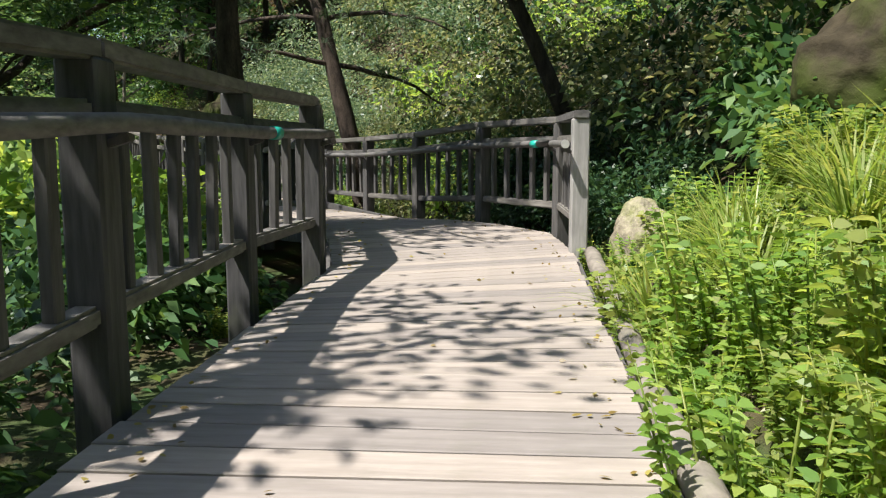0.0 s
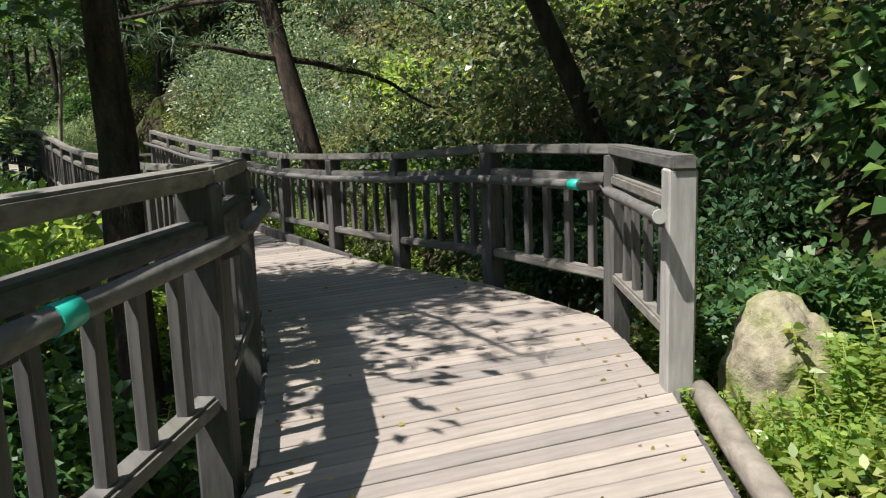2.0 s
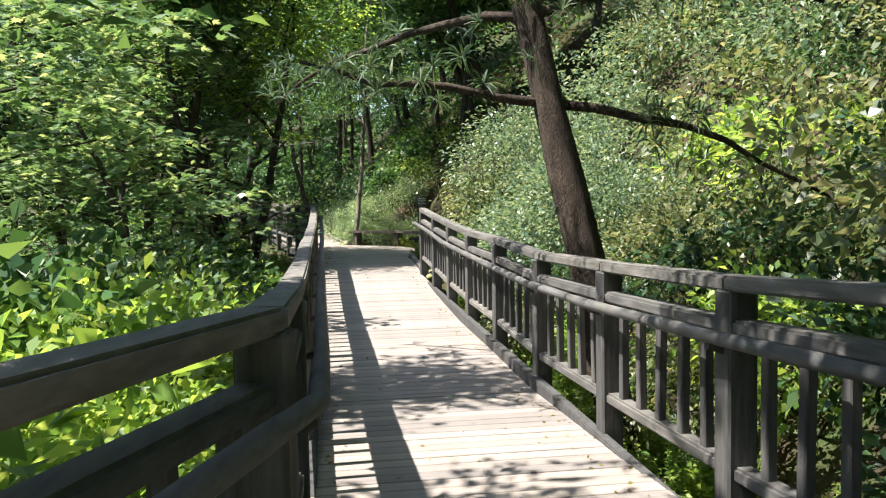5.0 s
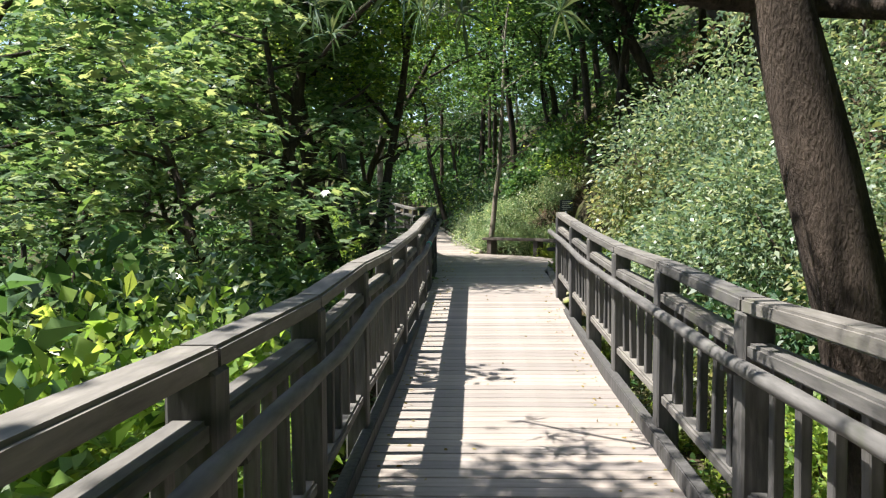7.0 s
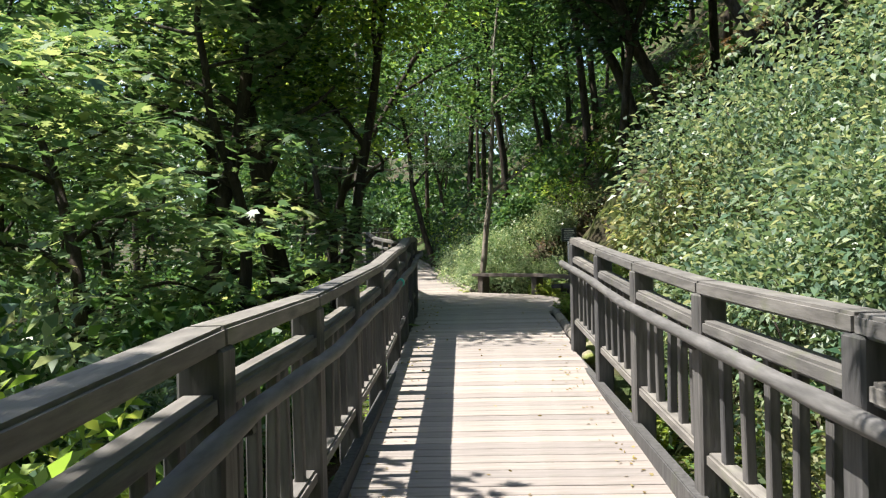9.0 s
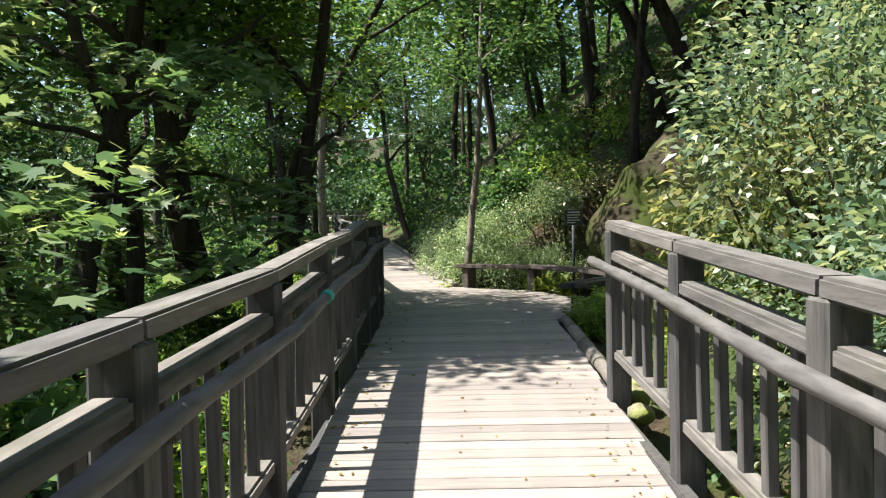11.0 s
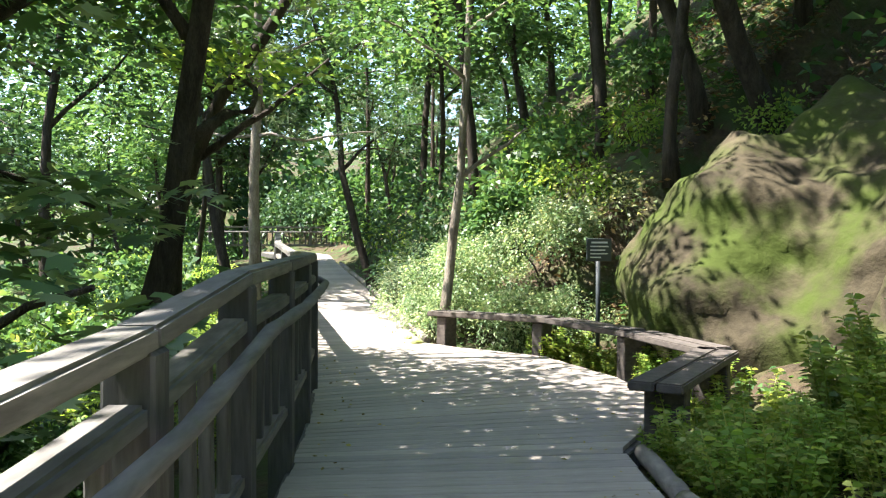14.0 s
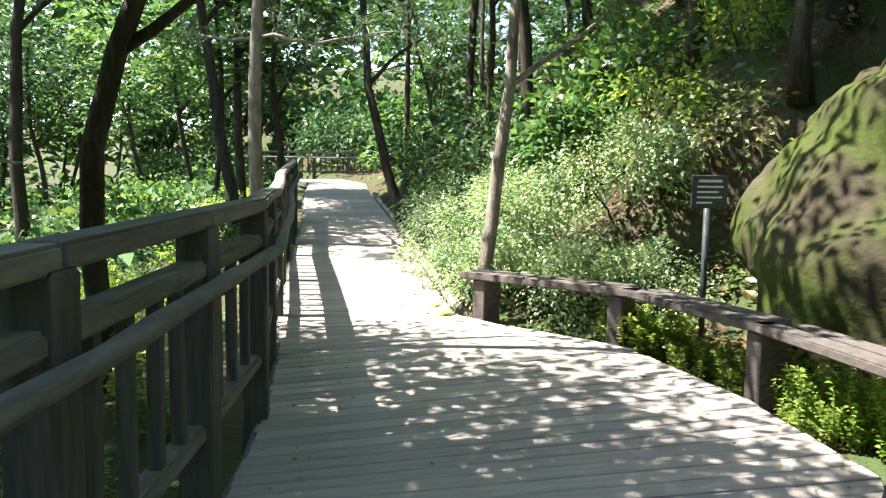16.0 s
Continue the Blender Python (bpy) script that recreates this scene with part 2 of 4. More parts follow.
def lobed_points(rng, clumps, per, radius, clump_r, lobes=15):
    """Leaf places on the skins of many rounded lobes with dark gaps between; and the drooping way out of each."""
    d = rng.normal(size=(lobes, 3))
    d[:, 2] = np.abs(d[:, 2]) * 0.9 - 0.15
    d /= np.linalg.norm(d, axis=1, keepdims=True)
    core = d * np.array(radius) * rng.uniform(0.5, 0.95, (lobes, 1))
    size = rng.uniform(0.26, 0.46, lobes) * radius[0]
    n = clumps * per
    k = rng.integers(lobes, size=n)
    e = rng.normal(size=(n, 3)) + d[k] * 0.7 + (0, 0, 0.25)
    e /= np.linalg.norm(e, axis=1, keepdims=True)
    sprig = rng.normal(size=(clumps, 3)) * clump_r
    at = core[k] + e * size[k][:, None] * (1 - 0.4 * rng.uniform(0, 1, (n, 1)) ** 2.2) + sprig[rng.integers(clumps, size=n)] * 0.5
    out = e + d[k] * 0.3 + rng.normal(size=(n, 3)) * 0.45 - (0, 0, 0.35)
    return at, out


# ---- plan of the walk ----
DECK_Z = [(-30, 0), (7.5, 0), (8.5, -0.04), (10, -0.14), (13.3, -0.23), (15, -0.19), (17, -0.17), (18.3, -0.11), (19.5, -0.05), (21.6, 0.09), (24, 0.17), (32, 0.17), (36, 0.36), (41, 0.62), (46, 0.92), (52, 1.15), (90, 1.5)]


def deck_z(y):
    return float(np.interp(y, [a for a, _ in DECK_Z], [b for _, b in DECK_Z]))


EDGES = [((-1.75, -3.1), (-0.05, -3.5)), ((1.97, 2.56), (3.45, 1.55)), ((3.82, 5.36), (6.0, 5.12)), ((4.4, 6.85), (6.73, 6.42)), ((4.9, 8.5), (6.82, 8.3)), ((4.88, 9.9), (6.86, 9.9)),
         ((4.87, 21.5), (6.86, 21.5)), ((4.86, 24.2), (6.96, 24.2)), ((4.82, 25.7), (7.0, 25.9)), ((4.78, 26.7), (7.9, 27.5)), ((4.7, 27.7), (7.72, 28.9)), ((4.48, 29.2), (7.2, 30.5)), ((4.24, 30.4), (6.2, 31.35)),
         ((3.95, 31.6), (5.72, 31.9)), ((3.55, 33.8), (5.35, 34)), ((2.95, 37.2), (4.8, 37.4)), ((2.4, 40.5), (4.2, 40.9)), ((1.3, 46), (3.1, 46.6)), ((0.3, 52), (2.2, 52.5)), ((-1.5, 58), (0.3, 59))]
MID = [((a[0] + b[0]) / 2, (a[1] + b[1]) / 2) for a, b in EDGES]


def smooth(a, b, v):
    t = np.clip((v - a) / (b - a), 0, 1)
    return t * t * (3 - 2 * t)


def ground_z(x, y):
    """The lie of the land: a gully left of the walk, a steep bank right of it."""
    x, y = np.asarray(x, float), np.asarray(y, float)
    best, d, s = np.full(x.shape, 1e9), np.zeros(x.shape), np.zeros(x.shape)
    for (ax, ay), (bx, by) in zip(MID, MID[1:]):
        n = math.hypot(bx - ax, by - ay)
        ux, uy = (bx - ax) / n, (by - ay) / n
        t = np.clip((x - ax) * ux + (y - ay) * uy, 0, n)
        px, py = x - ax - t * ux, y - ay - t * uy
        dist, side = np.hypot(px, py), np.sign(px * uy - py * ux)
        near = dist < best
        best, d, s = np.where(near, dist, best), np.where(near, dist * side, d), np.where(near, ay + t * uy, s)
    zd = np.interp(s, [a for a, _ in DECK_Z], [b for _, b in DECK_Z])
    early, late = 1 - smooth(4.2, 6.5, s), smooth(20.5, 23, s)
    mid = 1 - early - late
    bay = smooth(24.5, 27, s) * (1 - smooth(30.5, 33, s))
    d0 = 1.15 * early + 2.3 * mid + (1.7 + 1.35 * bay) * late
    slope = 0.5 * early + 0.85 * mid + 0.85 * late * (1 - 0.75 * smooth(50, 57, s))
    r = zd - (0.03 * early + 0.65 * mid + 0.08 * late) + slope * np.maximum(0, d - d0)
    r = np.where(r > 14, 14 + (r - 14) * 0.1, r)
    lft = zd - (0.5 * early + 0.75 * mid + 0.3 * late) - 0.13 * np.minimum(np.maximum(0, -d - 1.3), 14) + 0.06 * np.maximum(0, -d - 25)
    h = np.where(d > 0, r, lft)
    h += 0.12 * np.sin(1.7 * x + 0.6 * y) * np.sin(1.3 * y - 0.4 * x) * smooth(1.3, 2.5, np.abs(d))
    under = 1 - smooth(1.0, 1.35, np.abs(d))
    wide = bay * late * smooth(0, 0.3, d) * (1 - smooth(2.2, 2.6, d))
    return np.minimum(h, np.where((under > 0.02) | (wide > 0.4), zd - 0.22, h))


def gz(x, y):
    return float(ground_z(np.array([x]), np.array([y]))[0])


# ---- ground ----
xs = np.concatenate([-np.geomspace(400, 27, 14), np.arange(-25, 35.1, 0.5), np.geomspace(37, 400, 14)])
ys = np.concatenate([-np.geomspace(400, 17, 12), np.arange(-15, 80.1, 0.5), np.geomspace(83, 400, 12)])
gx, gy = np.meshgrid(xs, ys)
gh = ground_z(gx, gy)
nx, ny = len(xs), len(ys)
gm = bpy.data.meshes.new("ground")
idx = np.arange(nx * ny).reshape(ny, nx)
gm.from_pydata(np.stack([gx, gy, gh], -1).reshape(-1, 3).tolist(), [], np.stack([idx[:-1, :-1], idx[:-1, 1:], idx[1:, 1:], idx[1:, :-1]], -1).reshape(-1, 4).tolist())
gm.polygons.foreach_set("use_smooth", [True] * len(gm.polygons))
tagged(part("ground", gm, M_SOIL), "brown forest floor with moss and fallen leaves", "ground", kind="structure")


# ---- fences ----
POST_W, CAP_Z, RAIL_Z, HAND_Z, FOOT_Z = 0.15, 1.19, 0.985, 0.94, 0.285
post_mesh = bpy.data.meshes.new("post")
_b = box(POST_W, POST_W, CAP_Z + 0.32, 0.012, -0.35)
_b.to_mesh(post_mesh)
post_mesh.materials.append(M_RAIL)
bal_mesh = bpy.data.meshes.new("baluster")
_b = box(0.062, 0.05, RAIL_Z - FOOT_Z, 0.006)
_b.to_mesh(bal_mesh)
bal_mesh.materials.append(M_RAIL)


def fence(name, posts, inward, label, tapes=(), cap_ends=True, per_bay=5, rise=((0, 0.0), (1, 0.0))):
    """A log-and-board balustrade through posts (x, y); inward: +1 if the walk lies right of its run."""
    foot = lambda y: deck_z(y) + float(np.interp(y, [a for a, _ in rise], [b for _, b in rise]))
    base = Vector((*posts[0], foot(posts[0][1])))
    f_ = thing(name, base, label, "fence")
    pts = [Vector((x, y, foot(y))) - base for x, y in posts]
    hand = []
    for i, p in enumerate(pts):
        a, b = pts[max(i - 1, 0)], pts[min(i + 1, len(pts) - 1)]
        d = (b - a)
        d.z = 0
        d.normalize()
        side = Vector((d.y, -d.x, 0)) * inward
        part("post", post_mesh, None, f_, m=Matrix.Translation(p) @ Matrix.Rotation(math.atan2(d.y, d.x), 4, "Z"))
        hand.append(p + side * 0.15 + Vector((0, 0, HAND_Z + 0.012 * math.sin(3 * i))))
        part("bracket", beam(p + side * 0.07 + Vector((0, 0, HAND_Z - 0.07)), p + side * 0.15 + Vector((0, 0, HAND_Z - 0.045)), 0.05, 0.03, 0.004), M_RAIL, f_)
    for i, (p, q) in enumerate(zip(pts, pts[1:])):
        up = lambda z: Vector((0, 0, z))
        e = (q - p).normalized()
        first, last = (0.09 if i == 0 and cap_ends else 0), (0.09 if i == len(pts) - 2 and cap_ends else 0)
        part("top_rail", beam(p + up(CAP_Z) - e * first, q + up(CAP_Z) + e * (last - 0.004), 0.135, 0.075, 0.012), M_CAP, f_)
        part("middle_rail", beam(p + up(RAIL_Z) + e * 0.07, q + up(RAIL_Z) - e * 0.07, 0.12, 0.075, 0.014), M_CAP, f_)
        part("bottom_rail", beam(p + up(FOOT_Z) + e * 0.07, q + up(FOOT_Z) - e * 0.07, 0.10, 0.075, 0.014), M_CAP, f_)
        turn = Matrix.Rotation(math.atan2(e.y, e.x), 4, "Z")
        count = max(2, round((q - p).length / 0.29) - 1) if per_bay == 5 else per_bay
        for k in range(count):
            c = p.lerp(q, (k + 1) / (count + 1) + random.uniform(-0.008, 0.008)) + up(FOOT_Z)
            part("baluster", bal_mesh, None, f_, m=Matrix.Translation(c) @ turn @ Matrix.Rotation(random.uniform(-0.02, 0.02), 4, "X"))
    ends = [hand[0] + (hand[0] - hand[1]).normalized() * 0.2, *hand, hand[-1] + (hand[-1] - hand[-2]).normalized() * 0.2]
    dense = []
    for a, b in zip(ends, ends[1:]):
        dense += [a.lerp(b, k / 4) for k in range(4)]
    dense.append(ends[-1])
    part("handrail", tube(dense, [0.035 + 0.003 * math.sin(2.3 * k) for k in range(len(dense))], 12), M_CAP, f_, "round log handrail, grey and worn")
    for bay, u in tapes:
        a, b = hand[bay], hand[bay + 1]
        part("tape", tube([a.lerp(b, u), a.lerp(b, u + 0.11 / (b - a).length)], [0.041, 0.041], 12), M_TAPE, f_, "teal tape wrapped round the handrail")
    return f_


LEFT = [(-1.65, -2.9), (-0.45, -1.0), (0.72, 0.85), (1.86, 2.63), (2.83, 4.28), (3.70, 5.43), (4.30, 6.9), (4.82, 8.58), (4.82, 10.2), (4.81, 11.8), (4.8, 13.4), (4.8, 15.0), (4.8, 16.65), (4.8, 18.1), (4.81, 19.75), (4.81, 21.4),
        (4.8, 22.8), (4.78, 24.2), (4.75, 25.6), (4.68, 27.0), (4.58, 28.3), (4.25, 29.9), (3.92, 31.6), (3.5, 33.6), (3.05, 35.6), (2.76, 37.2), (2.5, 38.8), (2.22, 40.4)]
RIGHT = [(6.03, 5.1), (6.87, 6.43), (6.9, 8.03), (6.93, 9.8), (6.94, 11.55), (6.94, 13.3), (6.94, 15.05), (6.94, 16.8), (6.93, 18.4), (6.92, 20.0), (6.9, 21.6)]
fl = fence("fence", LEFT, 1, "long dark weathered log balustrade along the gully edge of the boardwalk", [(4, 0.1), (14, 0.55)], rise=((-1, -0.08), (0.85, -0.01), (2.6, 0.07), (5.2, 0.07), (8, 0.0), (12, 0.0), (15, 0.03), (18, 0.0), (20, -0.04), (23.0, -0.03), (24.2, 0.04), (26.2, 0.07), (30, 0.08), (36, 0.02)))
fr = fence("fence", RIGHT, -1, "dark weathered log balustrade along the hillside edge of the boardwalk", [(1, 0.12)], rise=((12, 0.0), (15, 0.03), (21, 0.05)))
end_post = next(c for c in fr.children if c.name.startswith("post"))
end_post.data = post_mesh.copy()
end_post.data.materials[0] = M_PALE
tagged(end_post, "pale grey end post")
part("rail_end_cap", tube([Vector((0, -0.006, 0)), Vector((0, 0.014, 0))], [0.036, 0.036], 14), M_GREY, fr, "pale round cap on the end of the handrail", m=Matrix.Translation(Vector((5.796, 5.01, 0.94)) - fr.location) @ Matrix.Rotation(radians(-32.3), 4, "Z"))

# fence across the far end of the path
fence("fence", [(-4.5, 60.5), (-2.9, 60.9), (-1.3, 61.3), (0.3, 61.6), (1.9, 61.8)], 1, "small grey wooden fence at the far end of the path")


# ---- trees ----
def branch_path(a, way, length, n, bend, rng, droop=0.0):
    p, d, pts = Vector(a), Vector(way).normalized(), [Vector(a)]
    for _ in range(n):
        d = (d + Vector(rng.normal(size=3)) * bend + Vector((0, 0, -droop))).normalized()
        p = p + d * length / n
        pts.append(p.copy())
    return pts


def broadleaf(seed, height, radius, lean=(0, 0), bark=None, mat=None, crown_from=0.35, spread=2.2, clumps=120, per=40, leaf_len=0.13, forks=5, name="tree", bend=0.09, clump_r=0.32):
    """A tree with a bent, tapered trunk, limbs and a crown of many leaves; stands at the origin."""
    rng = np.random.default_rng(seed)
    root = thing(name, (0, 0, 0), "", "tree")
    pts = branch_path((0, 0, -0.3), (lean[0], lean[1], 1), height + 0.3, 12, bend, rng)
    rad = [radius * (1.35 if i == 0 else 1.0 - 0.8 * i / 12) for i in range(13)]
    part("trunk", tube(pts, rad, 10, 0.18, seed), bark or M_BARK, root)
    at, out = [], []
    for k in range(forks):
        i = int(3 + (k + 1) * 8 / (forks + 1))
        ang = 2.4 * k + rng.uniform(0, 1.5)
        limb = branch_path(pts[i], (math.cos(ang), math.sin(ang), 0.75), spread * rng.uniform(0.8, 1.3), 6, 0.16, rng)
        part("limb", tube(limb, [rad[i] * 0.55 * (1 - 0.8 * j / 6) + 0.008 for j in range(7)], 7, 0.1, seed + k), bark or M_BARK, root)
        for c in limb[2:]:
            a, o = blob_points(rng, max(2, clumps // (forks * 7)), per, (spread * 0.42, spread * 0.42, spread * 0.3), clump_r, 0.3, 0.6)
            at.append(a + np.array(c))
            out.append(o)
    low = pts[int(12 * crown_from)].z
    for c in pts[5:]:
        if c.z > low:
            a, o = blob_points(rng, max(2, clumps // 14), per, (spread * 0.7, spread * 0.7, spread * 0.35), clump_r, 0.3, 0.6)
            at.append(a + np.array(c))
            out.append(o)
    at, out = np.concatenate(at), np.concatenate(out)
    ok = at[:, 2] > low * 0.85
    out[:, 2] *= 0.4
    part("crown", leaf_mesh("crown", at[ok], out[ok], leaf_len, leaf_len * 0.55, rng, simple=leaf_len > 0.135), mat or L_MID, root)
    return root


def pine(seed, height, radius, lean=(0, 0), first=0.4, whorls=9, reach=2.4, tufts=26, needle=0.2, name="pine_tree", bark=None, bend=0.03):
    """A pine with bare lower trunk, level dark branches and fans of needles."""
    rng = np.random.default_rng(seed)
    root = thing(name, (0, 0, 0), "", "tree")
    pts = branch_path((0, 0, -0.3), (lean[0], lean[1], 1), height + 0.3, 14, bend, rng)
    rad = [radius * (1.3 if i == 0 else 1.0 - 0.75 * i / 14) for i in range(15)]
    part("trunk", tube(pts, rad, 12, 0.2, seed), bark or M_PINEBARK, root)
    at, out = [], []
    for k in range(whorls):
        u = first + (1 - first) * k / whorls
        p = pts[min(int(u * 14), 13)].lerp(pts[min(int(u * 14) + 1, 14)], (u * 14) % 1)
        for j in range(2):
            ang = 2.0 * k + 3.0 * j + rng.uniform(-0.5, 0.5)
            ln = reach * (1.15 - 0.6 * (u - first)) * rng.uniform(0.7, 1.15)
            b = branch_path(p, (math.cos(ang), math.sin(ang), 0.12), ln, 7, 0.13, rng, 0.02)
            part("branch", tube(b, [radius * 0.22 * (1 - 0.8 * i / 7) + 0.006 for i in range(8)], 6), bark or M_PINEBARK, root)
            for _ in range(tufts):
                w = rng.uniform(0.3, 1)
                c = np.array(b[min(int(w * 7), 7)]) + rng.normal(size=3) * (0.28, 0.28, 0.10)
                n = 26
                d = rng.normal(size=(n, 3)) + (0, 0, 0.5)
                at.append(np.repeat(c[None], n, 0))
                out.append(d)
    part("crown", leaf_mesh("crown", np.concatenate(at), np.concatenate(out), needle, 0.012 + needle * 0.03, rng, 0.1, 0.5, True), L_PINE, root)
    return root


def place(root, x, y, label, turn=0.0, size=1.0, group="", z=None):
    root.matrix_basis = pose(x, y, gz(x, y) if z is None else z, 0, 0, turn) @ Matrix.Diagonal((size, size, size, 1))
    return tagged(root, label, "", group)


def plant_copy(src, x, y, turn, size, z=None, label=""):
    ob = copy_thing(src, pose(x, y, gz(x, y) if z is None else z, 0, 0, turn))
    ob.scale = (size, size, size)
    return tagged(ob, label)


# the big pine behind the hillside fence, with its number plate
p1 = place(pine(11, 9.5, 0.19, (-0.17, 0.02), 0.36, 8, 2.7, 20), 7.62, 12.9, "tall reddish-brown leaning pine beside the boardwalk fence")
stem_at = np.array([v.co for v in p1.children[0].data.vertices if 1.5 < v.co.z < 2.9])
px, py = stem_at[:, 0].mean(), stem_at[:, 1].mean()
girth = float(np.hypot(stem_at[:, 0] - px, stem_at[:, 1] - py).mean())
pz = float(stem_at[:, 2].mean())
part("number_plate", box(0.1, 0.02, 0.085, 0.003), M_GREY, p1, "small pale metal plate on the trunk", m=pose(px - 0.3 * girth, py - 1.08 * girth, pz + 0.1, 0, 0, -17))
place(pine(12, 8.5, 0.17, (-0.02, 0.0), 0.42, 8, 2.2, 20), 3.9, 8.15, "dark upright pine in the gully beside the fence")
# slim pale trunk by the bench and its neighbours
place(broadleaf(21, 8.5, 0.085, (0.02, 0), M_PALEBARK, L_MID, 0.6, 1.5, 42, 36, 0.13, 4, bend=0.05), 5.98, 32.2, "slim pale-barked tree in the shrubs behind the bench")
place(broadleaf(22, 10, 0.11, (-0.06, 0), M_BARK, L_MID, 0.5, 2.2, 90, 40, 0.14, 4), 4.7, 39.5, "slim leaning tree at the edge of the path")
# stout trees on the gully side
place(broadleaf(23, 9, 0.23, (-0.12, 0.0), M_BARK, L_MID, 0.5, 3.2, 330, 42, 0.15, 6), 2.75, 25.9, "stout dark tree with spreading limbs beside the fence")
place(broadleaf(24, 9, 0.13, (0.1, 0.02), M_BARK, L_YEL, 0.5, 2.8, 240, 42, 0.14, 5, bend=0.1), 3.0, 27.1, "dark forked tree beside the fence")
place(broadleaf(25, 9.5, 0.12, (0.14, 0.05), M_BARK, L_MID, 0.6, 2.0, 60, 36, 0.14, 5, bend=0.14), 2.6, 30.2, "bent dark tree beside the fence")
place(pine(26, 11, 0.13, (0.0, 0), 0.35, 9, 2.2, 16, 0.22, bark=M_PALEBARK), 2.4, 37.0, "straight pale-barked pine beside the path")
# leaning trunks above the mossy rock
place(broadleaf(27, 10.5, 0.16, (-0.36, -0.12), M_BARK, L_MID, 0.55, 3.0, 260, 40, 0.16, 6), 10.5, 34.0, "dark tree leaning from the bank above the rock")
place(broadleaf(28, 10.5, 0.2, (-0.42, -0.35), M_BARK, L_MID, 0.5, 3.2, 280, 40, 0.16, 6), 11.7, 33.8, "dark stout tree leaning from the bank above the rock")
place(broadleaf(20, 12, 0.15, (-0.5, -0.02), M_BARK, L_MID, 0.5, 3.2, 300, 40, 0.17, 6, bend=0.05), 12.9, 29.2, "dark tree leaning far out over the mossy rock")
# maples reaching over the gully beside the sunny stretch
def maple(seed, height, radius, reach, lean=(0, 0), limbs=13, sprays=8, per=42, size=0.11, low=0.16):
    """A maple: long level limbs that carry flat sprays of five-fingered leaves, tier over tier."""
    rng = np.random.default_rng(seed)
    root = thing("maple_tree", (0, 0, 0), "", "tree")
    pts = branch_path((0, 0, -0.3), (lean[0], lean[1], 1), height + 0.3, 12, 0.1, rng)
    rad = [radius * (1.35 if i == 0 else 1.0 - 0.82 * i / 12) for i in range(13)]
    part("trunk", tube(pts, rad, 10, 0.15, seed), M_BARK, root)
    heart, face = [], []
    for k in range(limbs):
        u = low + (0.97 - low) * k / (limbs - 1)
        i = min(int(u * 12), 11)
        p = pts[i].lerp(pts[i + 1], u * 12 - i)
        ang = 2.4 * k + rng.uniform(-0.4, 0.4)
        ln = reach * (1.1 - 0.55 * u) * rng.uniform(0.75, 1.15)
        limb = branch_path(p, (math.cos(ang), math.sin(ang), 0.45), ln, 8, 0.13, rng, 0.06)
        part("limb", tube(limb, [rad[i] * 0.45 * (1 - 0.85 * j / 8) + 0.006 for j in range(9)], 6, 0.1, seed + k), M_BARK, root)
        for _ in range(sprays):
            c = np.array(limb[int(rng.integers(3, 9))]) + rng.normal(size=3) * (0.42, 0.42, 0.16)
            w, tilt = rng.uniform(0.22, 0.42), rng.normal(size=2) * 0.22
            o = rng.normal(size=(per, 2)) * w
            heart.append(np.concatenate([c[:2] + o, (c[2] + o @ tilt - 0.25 * (o ** 2).sum(1) / w + rng.normal(size=per) * 0.035)[:, None]], 1))
            face.append(np.arctan2(o[:, 1], o[:, 0]) + rng.normal(size=per) * 0.6)
    heart, face = np.concatenate(heart), np.concatenate(face)
    n, k = len(heart), size * rng.uniform(0.7, 1.25, len(heart))
    dip, roll = rng.normal(size=n) * 0.25 - 0.25, rng.normal(size=n) * 0.3
    f = np.stack([np.cos(face) * np.cos(dip), np.sin(face) * np.cos(dip), np.sin(dip)], 1)
    g = np.stack([-np.sin(face), np.cos(face), np.sin(roll)], 1)
    rim = []
    for turn, far in ((-2.3, 0.45), (-1.25, 0.95), (-0.85, 0.42), (-0.5, 0.9), (-0.25, 0.5), (0, 1.15), (0.25, 0.5), (0.5, 0.9), (0.85, 0.42), (1.25, 0.95), (2.3, 0.45)):
        rim.append(heart + (f * math.cos(turn) + g * math.sin(turn)) * (k * far)[:, None])
    part("crown", quads("crown", np.stack(rim, 1).reshape(-1, 3), 11), L_MAPLE, root)
    return root


for args, x, y, words in (((31, 5.4, 0.11, 2.3, (0.08, -0.05)), 1.7, 20.4, "maple with pale layered sprays over the fence"),
                          ((32, 6.6, 0.13, 3.3, (0.05, -0.08), 15), -1.5, 18.0, "broad green maple in the gully"),
                          ((33, 7.0, 0.13, 3.5, (-0.05, 0.0), 15), -4.2, 16.0, "tall green maple in the gully"),
                          ((30, 8.2, 0.14, 3.6, (0.0, 0.0), 15), -4.2, 21.6, "tall dark green maple in the gully"),
                          ((29, 7.0, 0.12, 2.6, (0.1, 0.0), 14), 2.2, 24.5, "dark green maple beside the shady end of the fence")):
    place(maple(*args), x, y, words)

